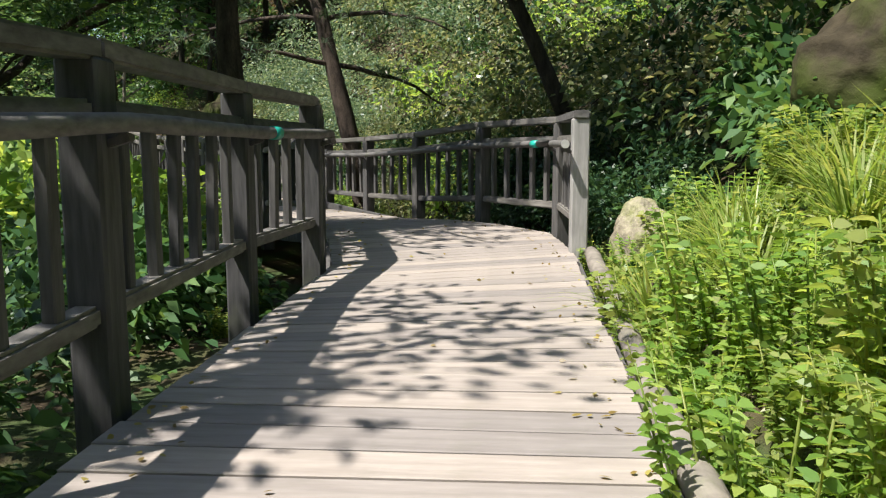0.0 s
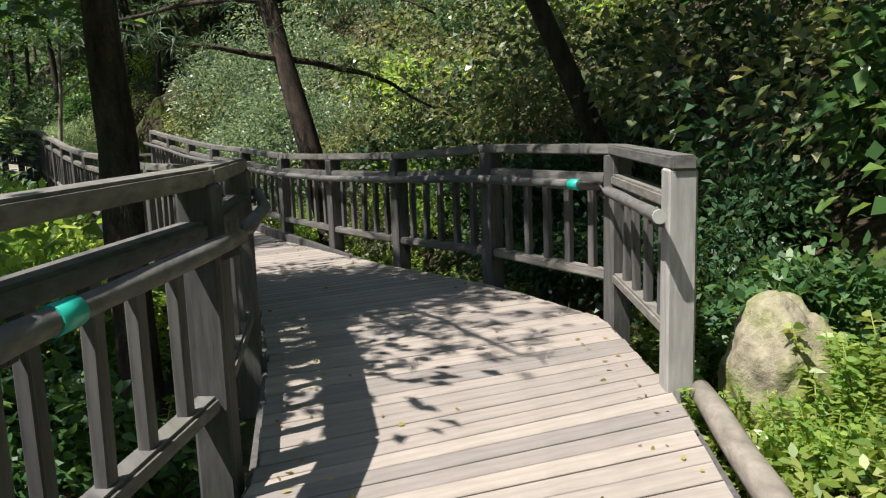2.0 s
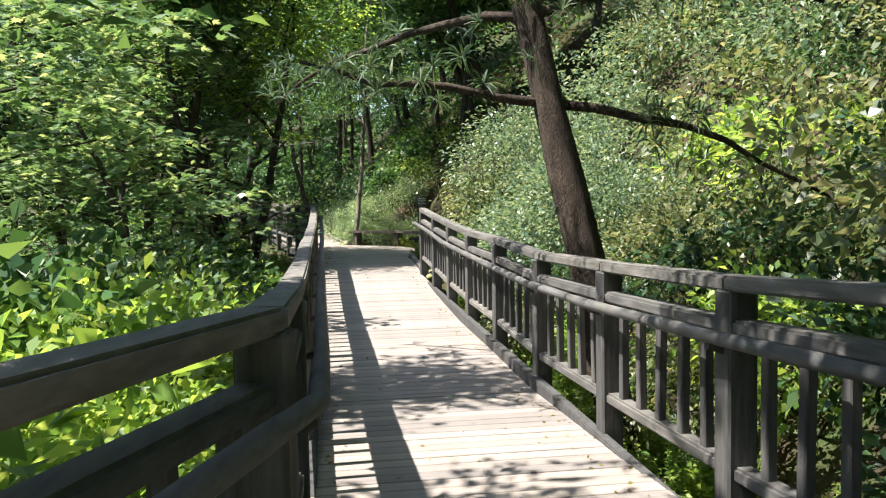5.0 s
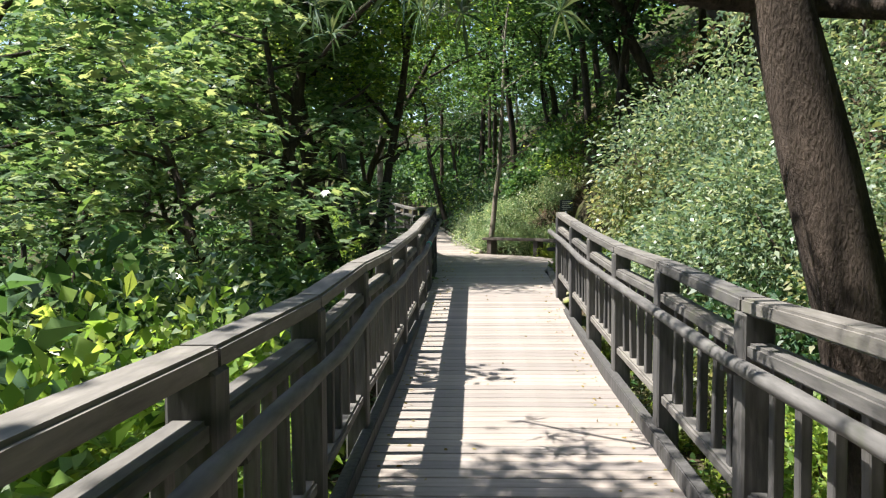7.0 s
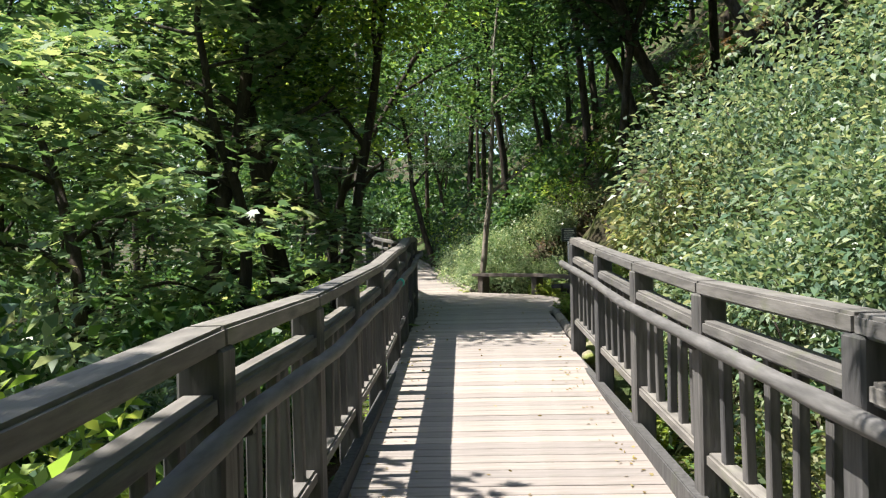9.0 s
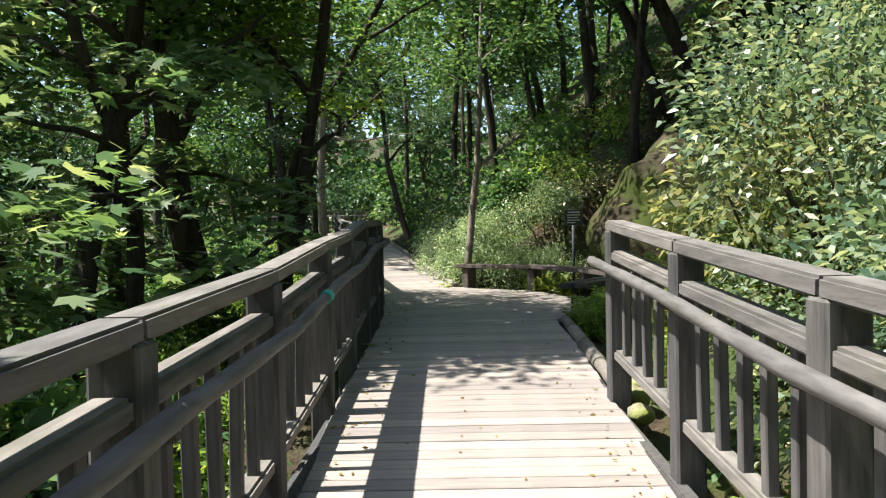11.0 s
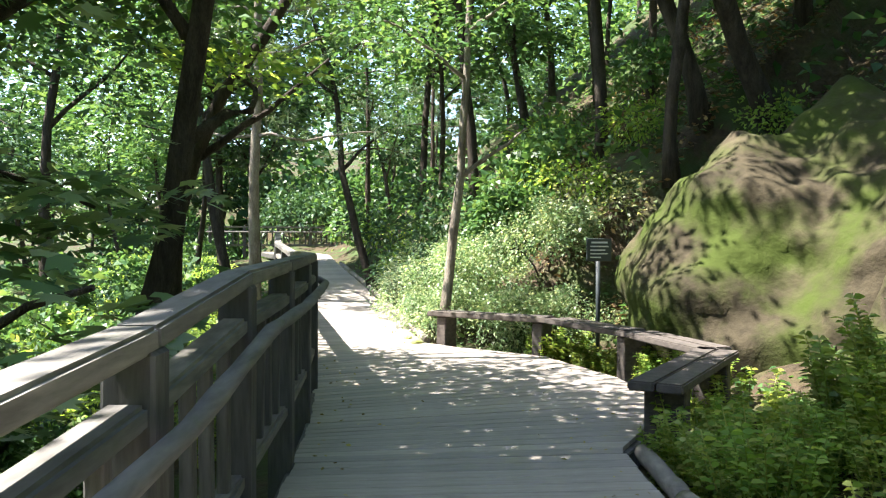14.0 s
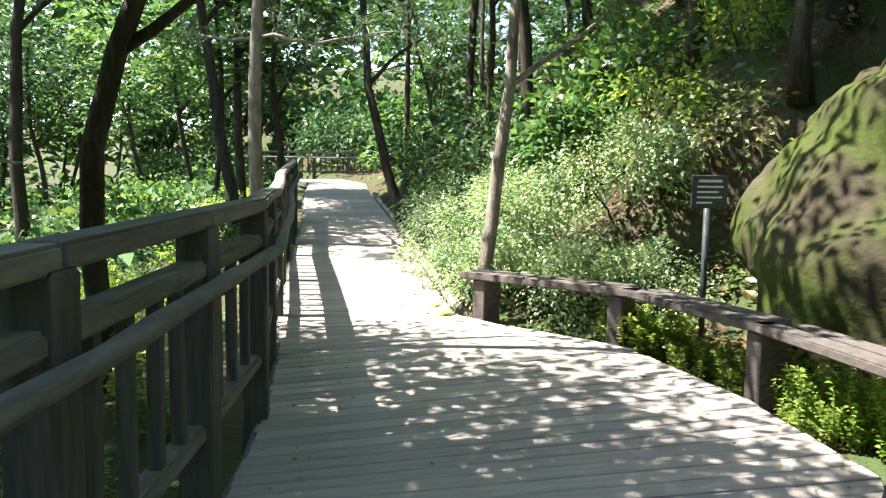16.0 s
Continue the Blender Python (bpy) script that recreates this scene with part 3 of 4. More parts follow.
# trees added for their open crowns (34, 35), which dapple the boards
place(broadleaf(34, 8.0, 0.13, (0.12, 0.05), M_BARK, L_MID, 0.55, 2.4, 55, 34, 0.17, 5), -1.6, 3.0, "tall tree added in the gully, its open crown dappling the boards")
place(broadleaf(35, 8.5, 0.13, (0.16, 0.0), M_BARK, L_MID, 0.55, 2.3, 230, 36, 0.16, 6), 1.3, 8.3, "tall tree added in the gully, its open crown dappling the boards")
place(broadleaf(36, 9.5, 0.14, (-0.34, 0.02), M_BARK, L_DARK, 0.45, 3.0, 320, 40, 0.17, 6), 9.5, 9.0, "dark tree leaning out from the bushy bank")
place(broadleaf(37, 8.0, 0.13, (-0.12, 0.0), M_BARK, L_DARK, 0.35, 2.8, 210, 40, 0.17, 6), 9.6, 4.9, "dark-leaved tree above the leafy bank")
# dense trees 38 and 39 are added to shade the last stretch of boards
place(broadleaf(38, 10, 0.15, (0.04, 0.0), M_BARK, L_MID, 0.72, 2.1, 300, 40, 0.18, 6), 1.5, 24.3, "tall dense tree added in the gully to shade the boards")
place(broadleaf(39, 10, 0.15, (0.08, 0.0), M_BARK, L_MID, 0.5, 3.2, 150, 40, 0.18, 7), 0.3, 28.6, "tall dense tree added in the gully to shade the boards")

# slim trees added only for their high crowns, placed to shade the boards
for i, (x, y) in enumerate(((1.4, 10.3), (1.5, 12.7))):
    place(broadleaf(400 + i, 10.5, 0.09, (0.03, 0.0), M_BARK, L_MID, 0.78, 1.25, 230, 34, 0.16, 5, bend=0.04), x, y, "slim tall tree added in the gully, its high open crown shading the boards")
# high canopy added to shade the wooded slope past the bench
for i, (x, y, h, mat) in enumerate(((9.4, 36.6, 13, L_MID), (12.6, 34.8, 13, L_DARK), (13.2, 29.6, 13, L_DARK), (7.2, 41.0, 14, L_MID), (10.6, 42.0, 14, L_DARK), (14.5, 39.5, 14, L_DARK), (1.0, 40.5, 14, L_MID), (-2.5, 38.5, 14, L_DARK),
                                    (5.8, 47.5, 14, L_MID), (9.5, 48.5, 14, L_DARK), (-0.6, 46.5, 14, L_MID), (13.2, 25.6, 12, L_DARK))):
    place(broadleaf(300 + i, h, 0.14, (-0.03, 0), M_BARK, mat, 0.45, 3.6, 150, 30, 0.24, 7, bend=0.06, clump_r=0.42), x, y, "tall dark-trunked tree added to the wood, its high leafy crown shading the slope")

# wood behind and around
wood_a = place(broadleaf(41, 9, 0.12, (0.05, 0), M_BARK, L_DARK, 0.35, 2.6, 62, 26, 0.28, 5, clump_r=0.42), 0.5, 47, "slender woodland tree with dark green leaves", group="woodland trees")
wood_b = place(broadleaf(42, 10, 0.10, (-0.1, 0.05), M_BARK, L_MID, 0.35, 2.6, 62, 26, 0.28, 5, clump_r=0.42), 6.5, 46, "slender woodland tree with bright green leaves", group="woodland trees")
wood_c = place(pine(43, 11, 0.11, (0, 0), 0.35, 8, 2.3, 9, 0.32), 3.9, 50, "woodland pine with grey-green needles", group="woodland trees")
rng = np.random.default_rng(7)
LAB = {wood_a: "slender woodland tree with dark green leaves", wood_b: "slender woodland tree with bright green leaves", wood_c: "woodland pine with grey-green needles"}
taken = []
for _ in range(2500):
    x, y = rng.uniform(-18, 26), rng.uniform(-14, 72)
    mx = float(np.interp(y, [p[1] for p in MID], [p[0] for p in MID]))
    off = x - mx
    if y < 30 and (-7.5 < off < 6.5 or off < 0 and 6 < y < 21 and off > -14):
        continue
    if 28 < y < 37 and -6.5 < off < 0:
        continue
    if y >= 30 and -3.0 < off < (3.6 if y > 36 else 5.0):
        continue
    if any(math.hypot(x - a, y - b) < 2.3 for a, b in taken):
        continue
    taken.append((x, y))
    src = (wood_a, wood_b, wood_a, wood_b, wood_c)[int(rng.integers(5))]
    plant_copy(src, x, y, rng.uniform(0, 360), rng.uniform(0.75, 1.15), label=LAB[src])
    if len(taken) >= 115:
        break

# far woods that close the view all round
n = 150000
ang, rr = rng.uniform(0, 2 * math.pi, n), rng.uniform(44, 66, n)
wx, wy = 3 + rr * np.cos(ang), 24 + rr * np.sin(ang)
wz = ground_z(wx, wy) + rng.uniform(0, 1, n) * 22
keep = (np.sin(ang * 37 + wz * 0.3) + np.sin(ang * 71 - wz * 0.5) + rng.normal(size=n) * 0.9) > -0.6
at = np.stack([wx, wy, wz], 1)[keep]
tagged(part("far_woods", leaf_mesh("far_woods", at, rng.normal(size=at.shape) * (1, 1, 0.5), 0.9, 0.6, rng, simple=True), L_MID), "distant wood of light and dark green leaves", "woods", kind="stuff")

# undergrowth of the far slopes
n = 100000
ang, rr = rng.uniform(0, 2 * math.pi, n), 60 * np.sqrt(rng.uniform(0.0, 1, n))
wx, wy = 4 + rr * np.cos(ang), 24 + rr * np.sin(ang)
off = wx - np.interp(wy, [p[1] for p in MID], [p[0] for p in MID])
lump = np.sin(wx * 1.1 + 0.4 * wy) * np.sin(wy * 0.9 - 0.3 * wx)
keep = ((off > 6.5) | (off < -6) | (wy > 62) | ((wy > 34) & (np.abs(off) > 3.2))) & (lump + rng.normal(size=n) * 0.5 > -0.55)
wz = ground_z(wx, wy) + rng.uniform(0, 1, n) * (0.5 + 0.7 * np.clip(lump + 0.5, 0, 1.5))
at = np.stack([wx, wy, wz], 1)[keep]
tagged(part("far_undergrowth", leaf_mesh("far_undergrowth", at, rng.normal(size=at.shape) * (1, 1, 0.5), 0.3, 0.2, rng, simple=True), L_MID), "leafy undergrowth covering the wooded slopes", "undergrowth", kind="stuff")


# ---- shrubs and undergrowth ----
def shrub(seed, r, h, mat, clumps, per, leaf_len, clump_r=0.14, width=0.5, near=True):
    """A rounded bush: a few stems and many leafy clumps, standing at the origin."""
    rng = np.random.default_rng(seed)
    root = thing("shrub", (0, 0, 0), "", "shrub")
    for k in range(4 if near else 1):
        a = 1.6 * k + rng.uniform(0, 1)
        b = branch_path((0, 0, -0.1), (0.5 * math.cos(a), 0.5 * math.sin(a), 1), h * 0.8, 5, 0.15, rng)
        part("stem", tube(b, [0.02 * (1 - 0.7 * i / 5) for i in range(6)], 5), M_BARK, root)
    if not near:
        per, leaf_len, clumps = int(per * 0.42), leaf_len * 1.45, int(clumps * 0.55)
    at, out = lobed_points(rng, clumps, per, (r, r, h * 0.55), clump_r)
    at[:, 2] += h * 0.4
    ok = at[:, 2] > -0.1
    part("foliage", leaf_mesh("foliage", at[ok], out[ok], leaf_len, leaf_len * width, rng, simple=not near or leaf_len < 0.1), mat, root)
    return root


def herb(seed, n, h, mat, leaf_len):
    """A leafy weed: upright stalks with leaves all the way up."""
    rng = np.random.default_rng(seed)
    root = thing("weed", (0, 0, 0), "", "plant")
    at, out, bm = [], [], bmesh.new()
    for k in range(n):
        a, r = rng.uniform(0, 6.28), 0.22 * math.sqrt(rng.uniform())
        base = Vector((r * math.cos(a), r * math.sin(a), 0))
        tip = base + Vector((0.25 * math.cos(a), 0.25 * math.sin(a), 1)) * h * rng.uniform(0.6, 1.1)
        t = tube([base, base.lerp(tip, 0.5) + Vector((0, 0, 0.03)), tip], [0.006, 0.005, 0.003], 4)
        me = bpy.data.meshes.new("t")
        t.to_mesh(me)
        bm.from_mesh(me)
        bpy.data.meshes.remove(me)
        t.free()
        for j in range(16):
            u, b = (j + 1.5) / 17.5, 2.4 * j
            c = np.array(base.lerp(tip, u))
            for s in (0, math.pi):
                at.append(c)
                out.append((math.cos(b + s), math.sin(b + s), 0.25))
    tagged(part("stalk", bm, L_GRASS, root), kind="stuff")
    part("foliage", leaf_mesh("foliage", np.array(at), np.array(out), leaf_len, leaf_len * 0.5, rng), mat, root)
    return root


def grass_tuft(seed, blades, length, width=0.012):
    """Arching grass blades from one root, each in four joints."""
    rng = np.random.default_rng(seed)
    v = []
    for _ in range(blades):
        a, lean = rng.uniform(0, 6.28), rng.uniform(0.35, 1.15)
        d, side = np.array([math.cos(a), math.sin(a), 0]), np.array([-math.sin(a), math.cos(a), 0])
        p0 = d * rng.uniform(0, 0.08) + side * rng.uniform(-0.06, 0.06)
        ln, rows = length * rng.uniform(0.55, 1.15), []
        for k in range(5):
            u = k / 4
            c = p0 + d * lean * ln * u ** 1.6 * 0.85 + np.array([0, 0, ln * (u - 0.62 * lean * u * u)])
            w = width * (1 - u) ** 0.6 * rng.uniform(0.9, 1.1)
            rows.append((c - side * w / 2, c + side * w / 2))
        for (a0, a1), (b0, b1) in zip(rows, rows[1:]):
            v += [a0, a1, b1, b0]
    me = quads("grass_tuft", np.array(v))
    return me


rng = np.random.default_rng(19)
KINDS = [
    ((51, 0.95, 1.5, L_OLIVE, 78, 42, 0.074, 0.21, 0.6), "dense olive-green bush of small leaves"),
    ((52, 1.0, 1.6, L_BLUE, 84, 43, 0.07, 0.2, 0.5), "bluish-green bush with sprays of narrow leaves"),
    ((53, 0.9, 1.2, L_YEL, 80, 32, 0.095, 0.22, 0.55), "sunny yellow-green bush in the thicket"),
    ((54, 0.95, 1.3, L_DARK, 76, 32, 0.095, 0.22, 0.55), "dark green bush of small leaves"),
    ((55, 1.0, 1.4, L_MID, 130, 17, 0.135, 0.22, 0.6), "leafy mid-green bush with broad leaves"),
    ((56, 0.85, 1.15, L_PALE, 130, 46, 0.056, 0.15, 0.6), "dense rounded bush with small pale-edged leaves"),
]
made_bushes = {}


def bush(k, x, y, size=1.0, turn=None, sink=0.15):
    d = x - float(np.interp(y, [p[1] for p in MID], [p[0] for p in MID]))
    near = -3.0 < d < 3.6 and y < 36
    args, label = KINDS[k]
    turn = rng.uniform(0, 360) if turn is None else turn
    z = gz(x, y) - sink
    if (k, near) not in made_bushes:
        made_bushes[k, near] = place(shrub(*args, near=near), x, y, label, turn, size, z=z)
    else:
        plant_copy(made_bushes[k, near], x, y, turn, size, z)


# hillside thicket right of the middle stretch
for y in np.arange(5.6, 24.0, 1.2):
    for row, x0 in enumerate((8.45, 9.6, 10.9, 12.4)):
        x, yy = x0 + rng.uniform(-0.35, 0.35), y + rng.uniform(-0.4, 0.4)
        if x0 < 9 and (y > 23 or y < 6):
            continue
        if y < 11:
            k = (3, 0, 3, 3)[int(rng.integers(4))]
        elif y < 16.5:
            k = (0, 0, 2, 3)[int(rng.integers(4))]
        else:
            k = (1, 1, 0, 1)[int(rng.integers(4))] if y > 18.5 else (0, 1, 2, 1)[int(rng.integers(4))]
        bush(k, x, yy, rng.uniform(0.75, 1.4) * (0.85 if row == 0 and y < 16 else 1.08))
for y in np.arange(13, 27, 1.7):
    for x in (14.0, 15.8):
        bush((0, 3)[int(rng.integers(2))], x + rng.uniform(-0.4, 0.4), y, rng.uniform(1.2, 1.6))
# tall bluish sprays that overhang the end of the fence
for x, y, s in ((8.7, 20.4, 1.35), (8.9, 22.2, 1.45), (9.2, 23.6, 1.35), (8.5, 18.6, 1.25)):
    bush(1, x, y, s)
# bank right of the first stretch
for x, y, k, s in ((7.6, 5.2, 4, 0.75), (8.3, 4.3, 4, 0.95), (7.9, 6.2, 3, 0.8), (9.3, 5.2, 4, 1.1), (9.2, 3.6, 4, 1.0), (8.2, 2.4, 4, 0.9), (7.3, 3.6, 4, 0.6), (10.2, 2.2, 3, 1.2), (10.6, 4.4, 3, 1.3), (9.2, 0.8, 4, 1.1), (7.9, 0.6, 4, 0.8), (11.6, 6.0, 3, 1.3)):
    bush(k, x, y, s)
# gully thicket left of the walk
for y in np.arange(-3, 21.5, 1.25):
    for x0 in (-1.55, -3.0, -4.7, -6.6):
        mx = float(np.interp(y, [p[1] for p in LEFT], [p[0] for p in LEFT]))
        x, yy = mx + x0 + rng.uniform(-0.3, 0.3), y + rng.uniform(-0.4, 0.4)
        k = (2, 2, 2, 4)[int(rng.integers(4))] if y > 8.5 else (3, 4, 0, 3)[int(rng.integers(4))]
        if 9.5 < y < 17.5 and x0 > -2:
            k, x = 2, x - 0.25
        if math.hypot(x - 3.9, yy - 8.15) < 0.6:
            continue
        bush(k, x, yy, rng.uniform(0.6, 0.85) if x0 > -2 and y < 9 else rng.uniform(1.3, 1.6) if 9.5 < y < 16.5 and x0 > -4 else rng.uniform(0.85, 1.2))
for y in np.arange(9.8, 20.5, 0.8):
    bush(2 if y < 17 else 1, 3.4 + rng.uniform(-0.2, 0.1), y, rng.uniform(1.0, 1.2) if y < 15 else rng.uniform(0.65, 0.85))
for x, y, k, size in ((2.3, 9.6, 2, 1.9), (2.6, 11.0, 2, 1.8), (1.5, 12.2, 2, 2.1), (2.5, 13.0, 2, 1.8), (1.9, 14.6, 2, 1.9), (2.7, 15.9, 1, 1.4), (0.6, 10.4, 2, 2.1), (0.4, 14.2, 4, 2.0), (2.9, 17.6, 1, 1.25), (1.5, 17.2, 4, 1.6)):
    bush(k, x, y, size)
# beside the last stretch and the path
for y in np.arange(21.5, 58, 1.5):
    mx = float(np.interp(y, [p[1] for p in LEFT] + [46, 58], [p[0] for p in LEFT] + [1.0, -2.0]))
    for x0 in (-1.75, -3.1, -4.7):
        k = (3, 4, 4, 2)[int(rng.integers(4))]
        bush(k, mx + x0 + rng.uniform(-0.3, 0.3), y + rng.uniform(-0.5, 0.5), rng.uniform(0.5, 0.75) * (1.2 if x0 < -2 else 0.9))
for x, y, k, s in ((6.45, 32.6, 5, 0.85), (7.2, 32.2, 5, 0.9), (7.85, 32.0, 5, 0.75), (6.05, 33.3, 5, 0.75), (6.8, 33.4, 5, 1.0), (7.6, 33.1, 5, 1.0), (8.4, 32.9, 0, 0.8), (5.85, 34.4, 5, 0.8), (6.5, 35.0, 5, 1.0), (5.65, 35.8, 1, 0.8), (5.5, 37.0, 5, 0.8), (6.3, 36.9, 3, 1.0), (7.4, 35.0, 4, 1.0), (5.5, 38.2, 3, 1.05), (6.4, 38.8, 3, 1.3),
                   (5.4, 40.6, 2, 0.85), (5.2, 42.6, 3, 1.2), (6.6, 41.5, 3, 1.4), (4.9, 44.8, 2, 1.0), (4.4, 47.5, 3, 1.2), (3.8, 50.5, 4, 1.2), (3.2, 53.5, 4, 1.2), (8.4, 34.8, 2, 0.9), (8.6, 36.9, 4, 1.0), (9.8, 35.5, 2, 0.9), (10.6, 38, 4, 1.0), (9.0, 39.5, 2, 1.1), (11.4, 33.4, 2, 0.8), (7.7, 38.0, 4, 1.1)):
    bush(k, x, y, s)

# end of the path
for _ in range(26):
    x, y = rng.uniform(-9, 11), rng.uniform(62, 72)
    bush((3, 4, 3)[int(rng.integers(3))], x, y, rng.uniform(1.6, 2.4))

# weeds
weeds = [(herb(61, 22, 0.5, L_YEL, 0.06), "clump of yellow-green leafy weeds"), (herb(62, 20, 0.45, L_GRASS, 0.07), "clump of broad-leaved green weeds"), (herb(63, 20, 0.38, L_GRASS, 0.052), "clump of pale green weeds")]
for i, (w, label) in enumerate(weeds):
    place(w, *((5.6, 3.1), (6.3, 3.9), (5.0, 2.1))[i], label, group="weeds")
TUFTS = [(4.6, 2.1, 0), (4.8, 2.9, 1), (5.5, 3.0, 0), (5.1, 3.3, 2), (6.0, 3.7, 2), (5.45, 1.2, 0), (4.95, 2.5, 0), (5.25, 2.0, 1), (5.3, 2.75, 0), (5.75, 2.35, 1), (4.55, 1.6, 2), (4.3, 1.2, 2), (5.0, 1.45, 1), (5.7, 3.2, 2), (6.2, 2.9, 0), (4.2, 0.7, 2), (4.7, 0.9, 2), (5.9, 1.6, 1), (7.3, 22.4, 2), (7.5, 23.2, 2), (7.4, 24.3, 2)]
spots = []
for _ in range(120):
    u, v = rng.uniform(-2.5, 5.3), rng.uniform(0.22, 2.6) ** 1.0
    ex, ey = 3.12 + 0.579 * (u - 1.08) / 0.815, u
    spots.append((ex + 0.815 * v, ey - 0.579 * v))
for _ in range(72):
    y = rng.uniform(22, 26.5)
    spots.append((float(np.interp(y, (21.5, 26), (6.95, 7.2))) + rng.uniform(0.15, 2.2), y))
for _ in range(24):
    y = rng.uniform(26.8, 31.2)
    spots.append((float(np.interp(y, (26.8, 27.6, 28.9, 31.2), (8.1, 8.1, 8.0, 7.3))) + rng.uniform(0.0, 0.5), y))
for _ in range(48):
    y = rng.uniform(6, 21)
    spots.append((rng.uniform(7.1, 8.3), y))
for _ in range(30):
    y = rng.uniform(-2, 30)
    spots.append((float(np.interp(y, [p[1] for p in LEFT], [p[0] for p in LEFT])) - rng.uniform(0.45, 1.1), y))
spots += [(3.95, 1.75), (4.1, 2.15), (4.25, 1.4), (4.4, 2.5), (4.45, 1.1), (4.6, 2.9), (4.2, 1.85)]
for x, y in spots:
    if any(math.hypot(x - a, y - b) < 0.28 for a, b, _ in TUFTS):
        continue
    w, label = weeds[int(rng.integers(3))]
    plant_copy(w, x, y, rng.uniform(0, 360), rng.uniform(0.6, 1.15))

tuft_meshes = [grass_tuft(70 + k, 130, 0.8, 0.018) for k in range(2)] + [grass_tuft(80, 60, 0.4, 0.01)]
for x, y, k in TUFTS:
    s = rng.uniform(0.85, 1.2)
    ob = part("grass_tuft", tuft_meshes[k], L_GRASS, m=pose(x, y, gz(x, y) - 0.02, 0, 0, rng.uniform(0, 360)) @ Matrix.Diagonal((s, s, s, 1)))
    tagged(ob, "arching tuft of long bright grass" if k < 2 else "short tuft of pale grass", "grass", "grass tufts on the bank")

# small leaves that cover the soil
n = 65000
cx, cy = rng.uniform(-6, 14, n), rng.uniform(-4, 46, n)
mid = np.interp(cy, [p[1] for p in MID], [p[0] for p in MID])
cz = ground_z(cx, cy)
zd = np.interp(cy, [a for a, _ in DECK_Z], [b for _, b in DECK_Z])
half = np.where((cy > 25) & (cy < 32), 2.4, 1.2)
half = np.where(cy < 6, 1.6, half)
keep = (np.abs(cx - mid) > half) & ((np.sin(cx * 2.1 + cy) + np.sin(cy * 1.7 - cx) + rng.normal(size=n) * 0.8) > -0.5)
at = np.stack([cx, cy, cz + rng.uniform(0.0, 0.16, n)], 1)[keep]
tagged(part("ground_cover", leaf_mesh("ground_cover", at, rng.normal(size=at.shape) * (1, 1, 0.3) + (0, 0, 0.2), 0.11, 0.065, rng), L_MID), "low green leaves covering the soil", "ground cover", kind="stuff")
# low greenery on the bank beside the first logs
n = 32000
u, v = rng.uniform(-3.5, 5.2, n), 0.1 + 3.2 * rng.uniform(0, 1, n) ** 1.3
bx, by = 3.2 + 0.71 * (u - 1.08) + 0.815 * v, u - 0.579 * v
keep = np.sin(bx * 5 + by * 3) + np.sin(by * 6 - bx * 2) + rng.normal(size=n) * 0.8 > -1.4
at = np.stack([bx, by, ground_z(bx, by) + rng.uniform(0, 0.2, n)], 1)[keep]
tagged(part("bank_greenery", leaf_mesh("bank_greenery", at, rng.normal(size=at.shape) * (1, 1, 0.5) + (0, 0, 0.5), 0.075, 0.035, rng), L_GRASS), "low bright greenery on the sunny bank", "ground cover", kind="stuff")
# brown leaf litter on the bank above the rock
n = 9000
lx, ly = rng.uniform(7.6, 15, n), rng.uniform(31, 42, n)
keep = np.sin(lx * 1.3 + ly * 0.7) + np.sin(ly * 1.1 - lx) + rng.normal(size=n) * 0.6 > -0.3
at = np.stack([lx, ly, ground_z(lx, ly) + rng.uniform(0.01, 0.05, n)], 1)[keep]
tagged(part("leaf_litter", leaf_mesh("leaf_litter", at, rng.normal(size=at.shape) * (1, 1, 0.15), 0.12, 0.075, rng, 0.1, 0.0, True), L_LITTER), "brown fallen leaves covering the steep bank", "leaf litter", kind="stuff")
# fallen leaves along the edges of the boards
fy = rng.uniform(-1, 33, 900)
lx, rx = np.interp(fy, [e[0][1] for e in EDGES], [e[0][0] for e in EDGES]), np.interp(fy, [e[1][1] for e in EDGES], [e[1][0] for e in EDGES])
u = np.where(rng.uniform(size=900) < 0.75, np.where(rng.uniform(size=900) < 0.5, rng.uniform(0.02, 0.16, 900), rng.uniform(0.84, 0.97, 900)), rng.uniform(0, 1, 900))
at = np.stack([lx + (rx - lx) * u, fy, np.interp(fy, [a for a, _ in DECK_Z], [b for _, b in DECK_Z]) + 0.008], 1)
tagged(part("fallen_leaves", leaf_mesh("fallen_leaves", at, rng.normal(size=at.shape) * (1, 1, 0.05), 0.034, 0.02, rng, 0.05, 0.0), L_DRY), "small dry yellow leaves scattered on the boards", "fallen leaves", kind="stuff")


# ---- rocks ----
def boulder(name, at, size, mat, label, seed, lumps=0.22, cuts=5):
    bm = bmesh.new()
    bmesh.ops.create_icosphere(bm, subdivisions=cuts, radius=1)
    for v in bm.verts:
        p = v.co * 1.3 + Vector((seed * 3.7, 0, 0))
        k = 1 + lumps * noise.noise(p) + lumps * 0.5 * noise.noise(p * 2.4) + 0.055 * noise.noise(p * 4) + 0.03 * noise.noise(p * 9) + 0.012 * noise.noise(p * 23)
        v.co = Vector((v.co.x * size[0], v.co.y * size[1], v.co.z * size[2])) * k
    for f_ in bm.faces:
        f_.smooth = True
    ob = part(name, bm, mat)
    ob.location = at
    return tagged(ob, label, "rock")


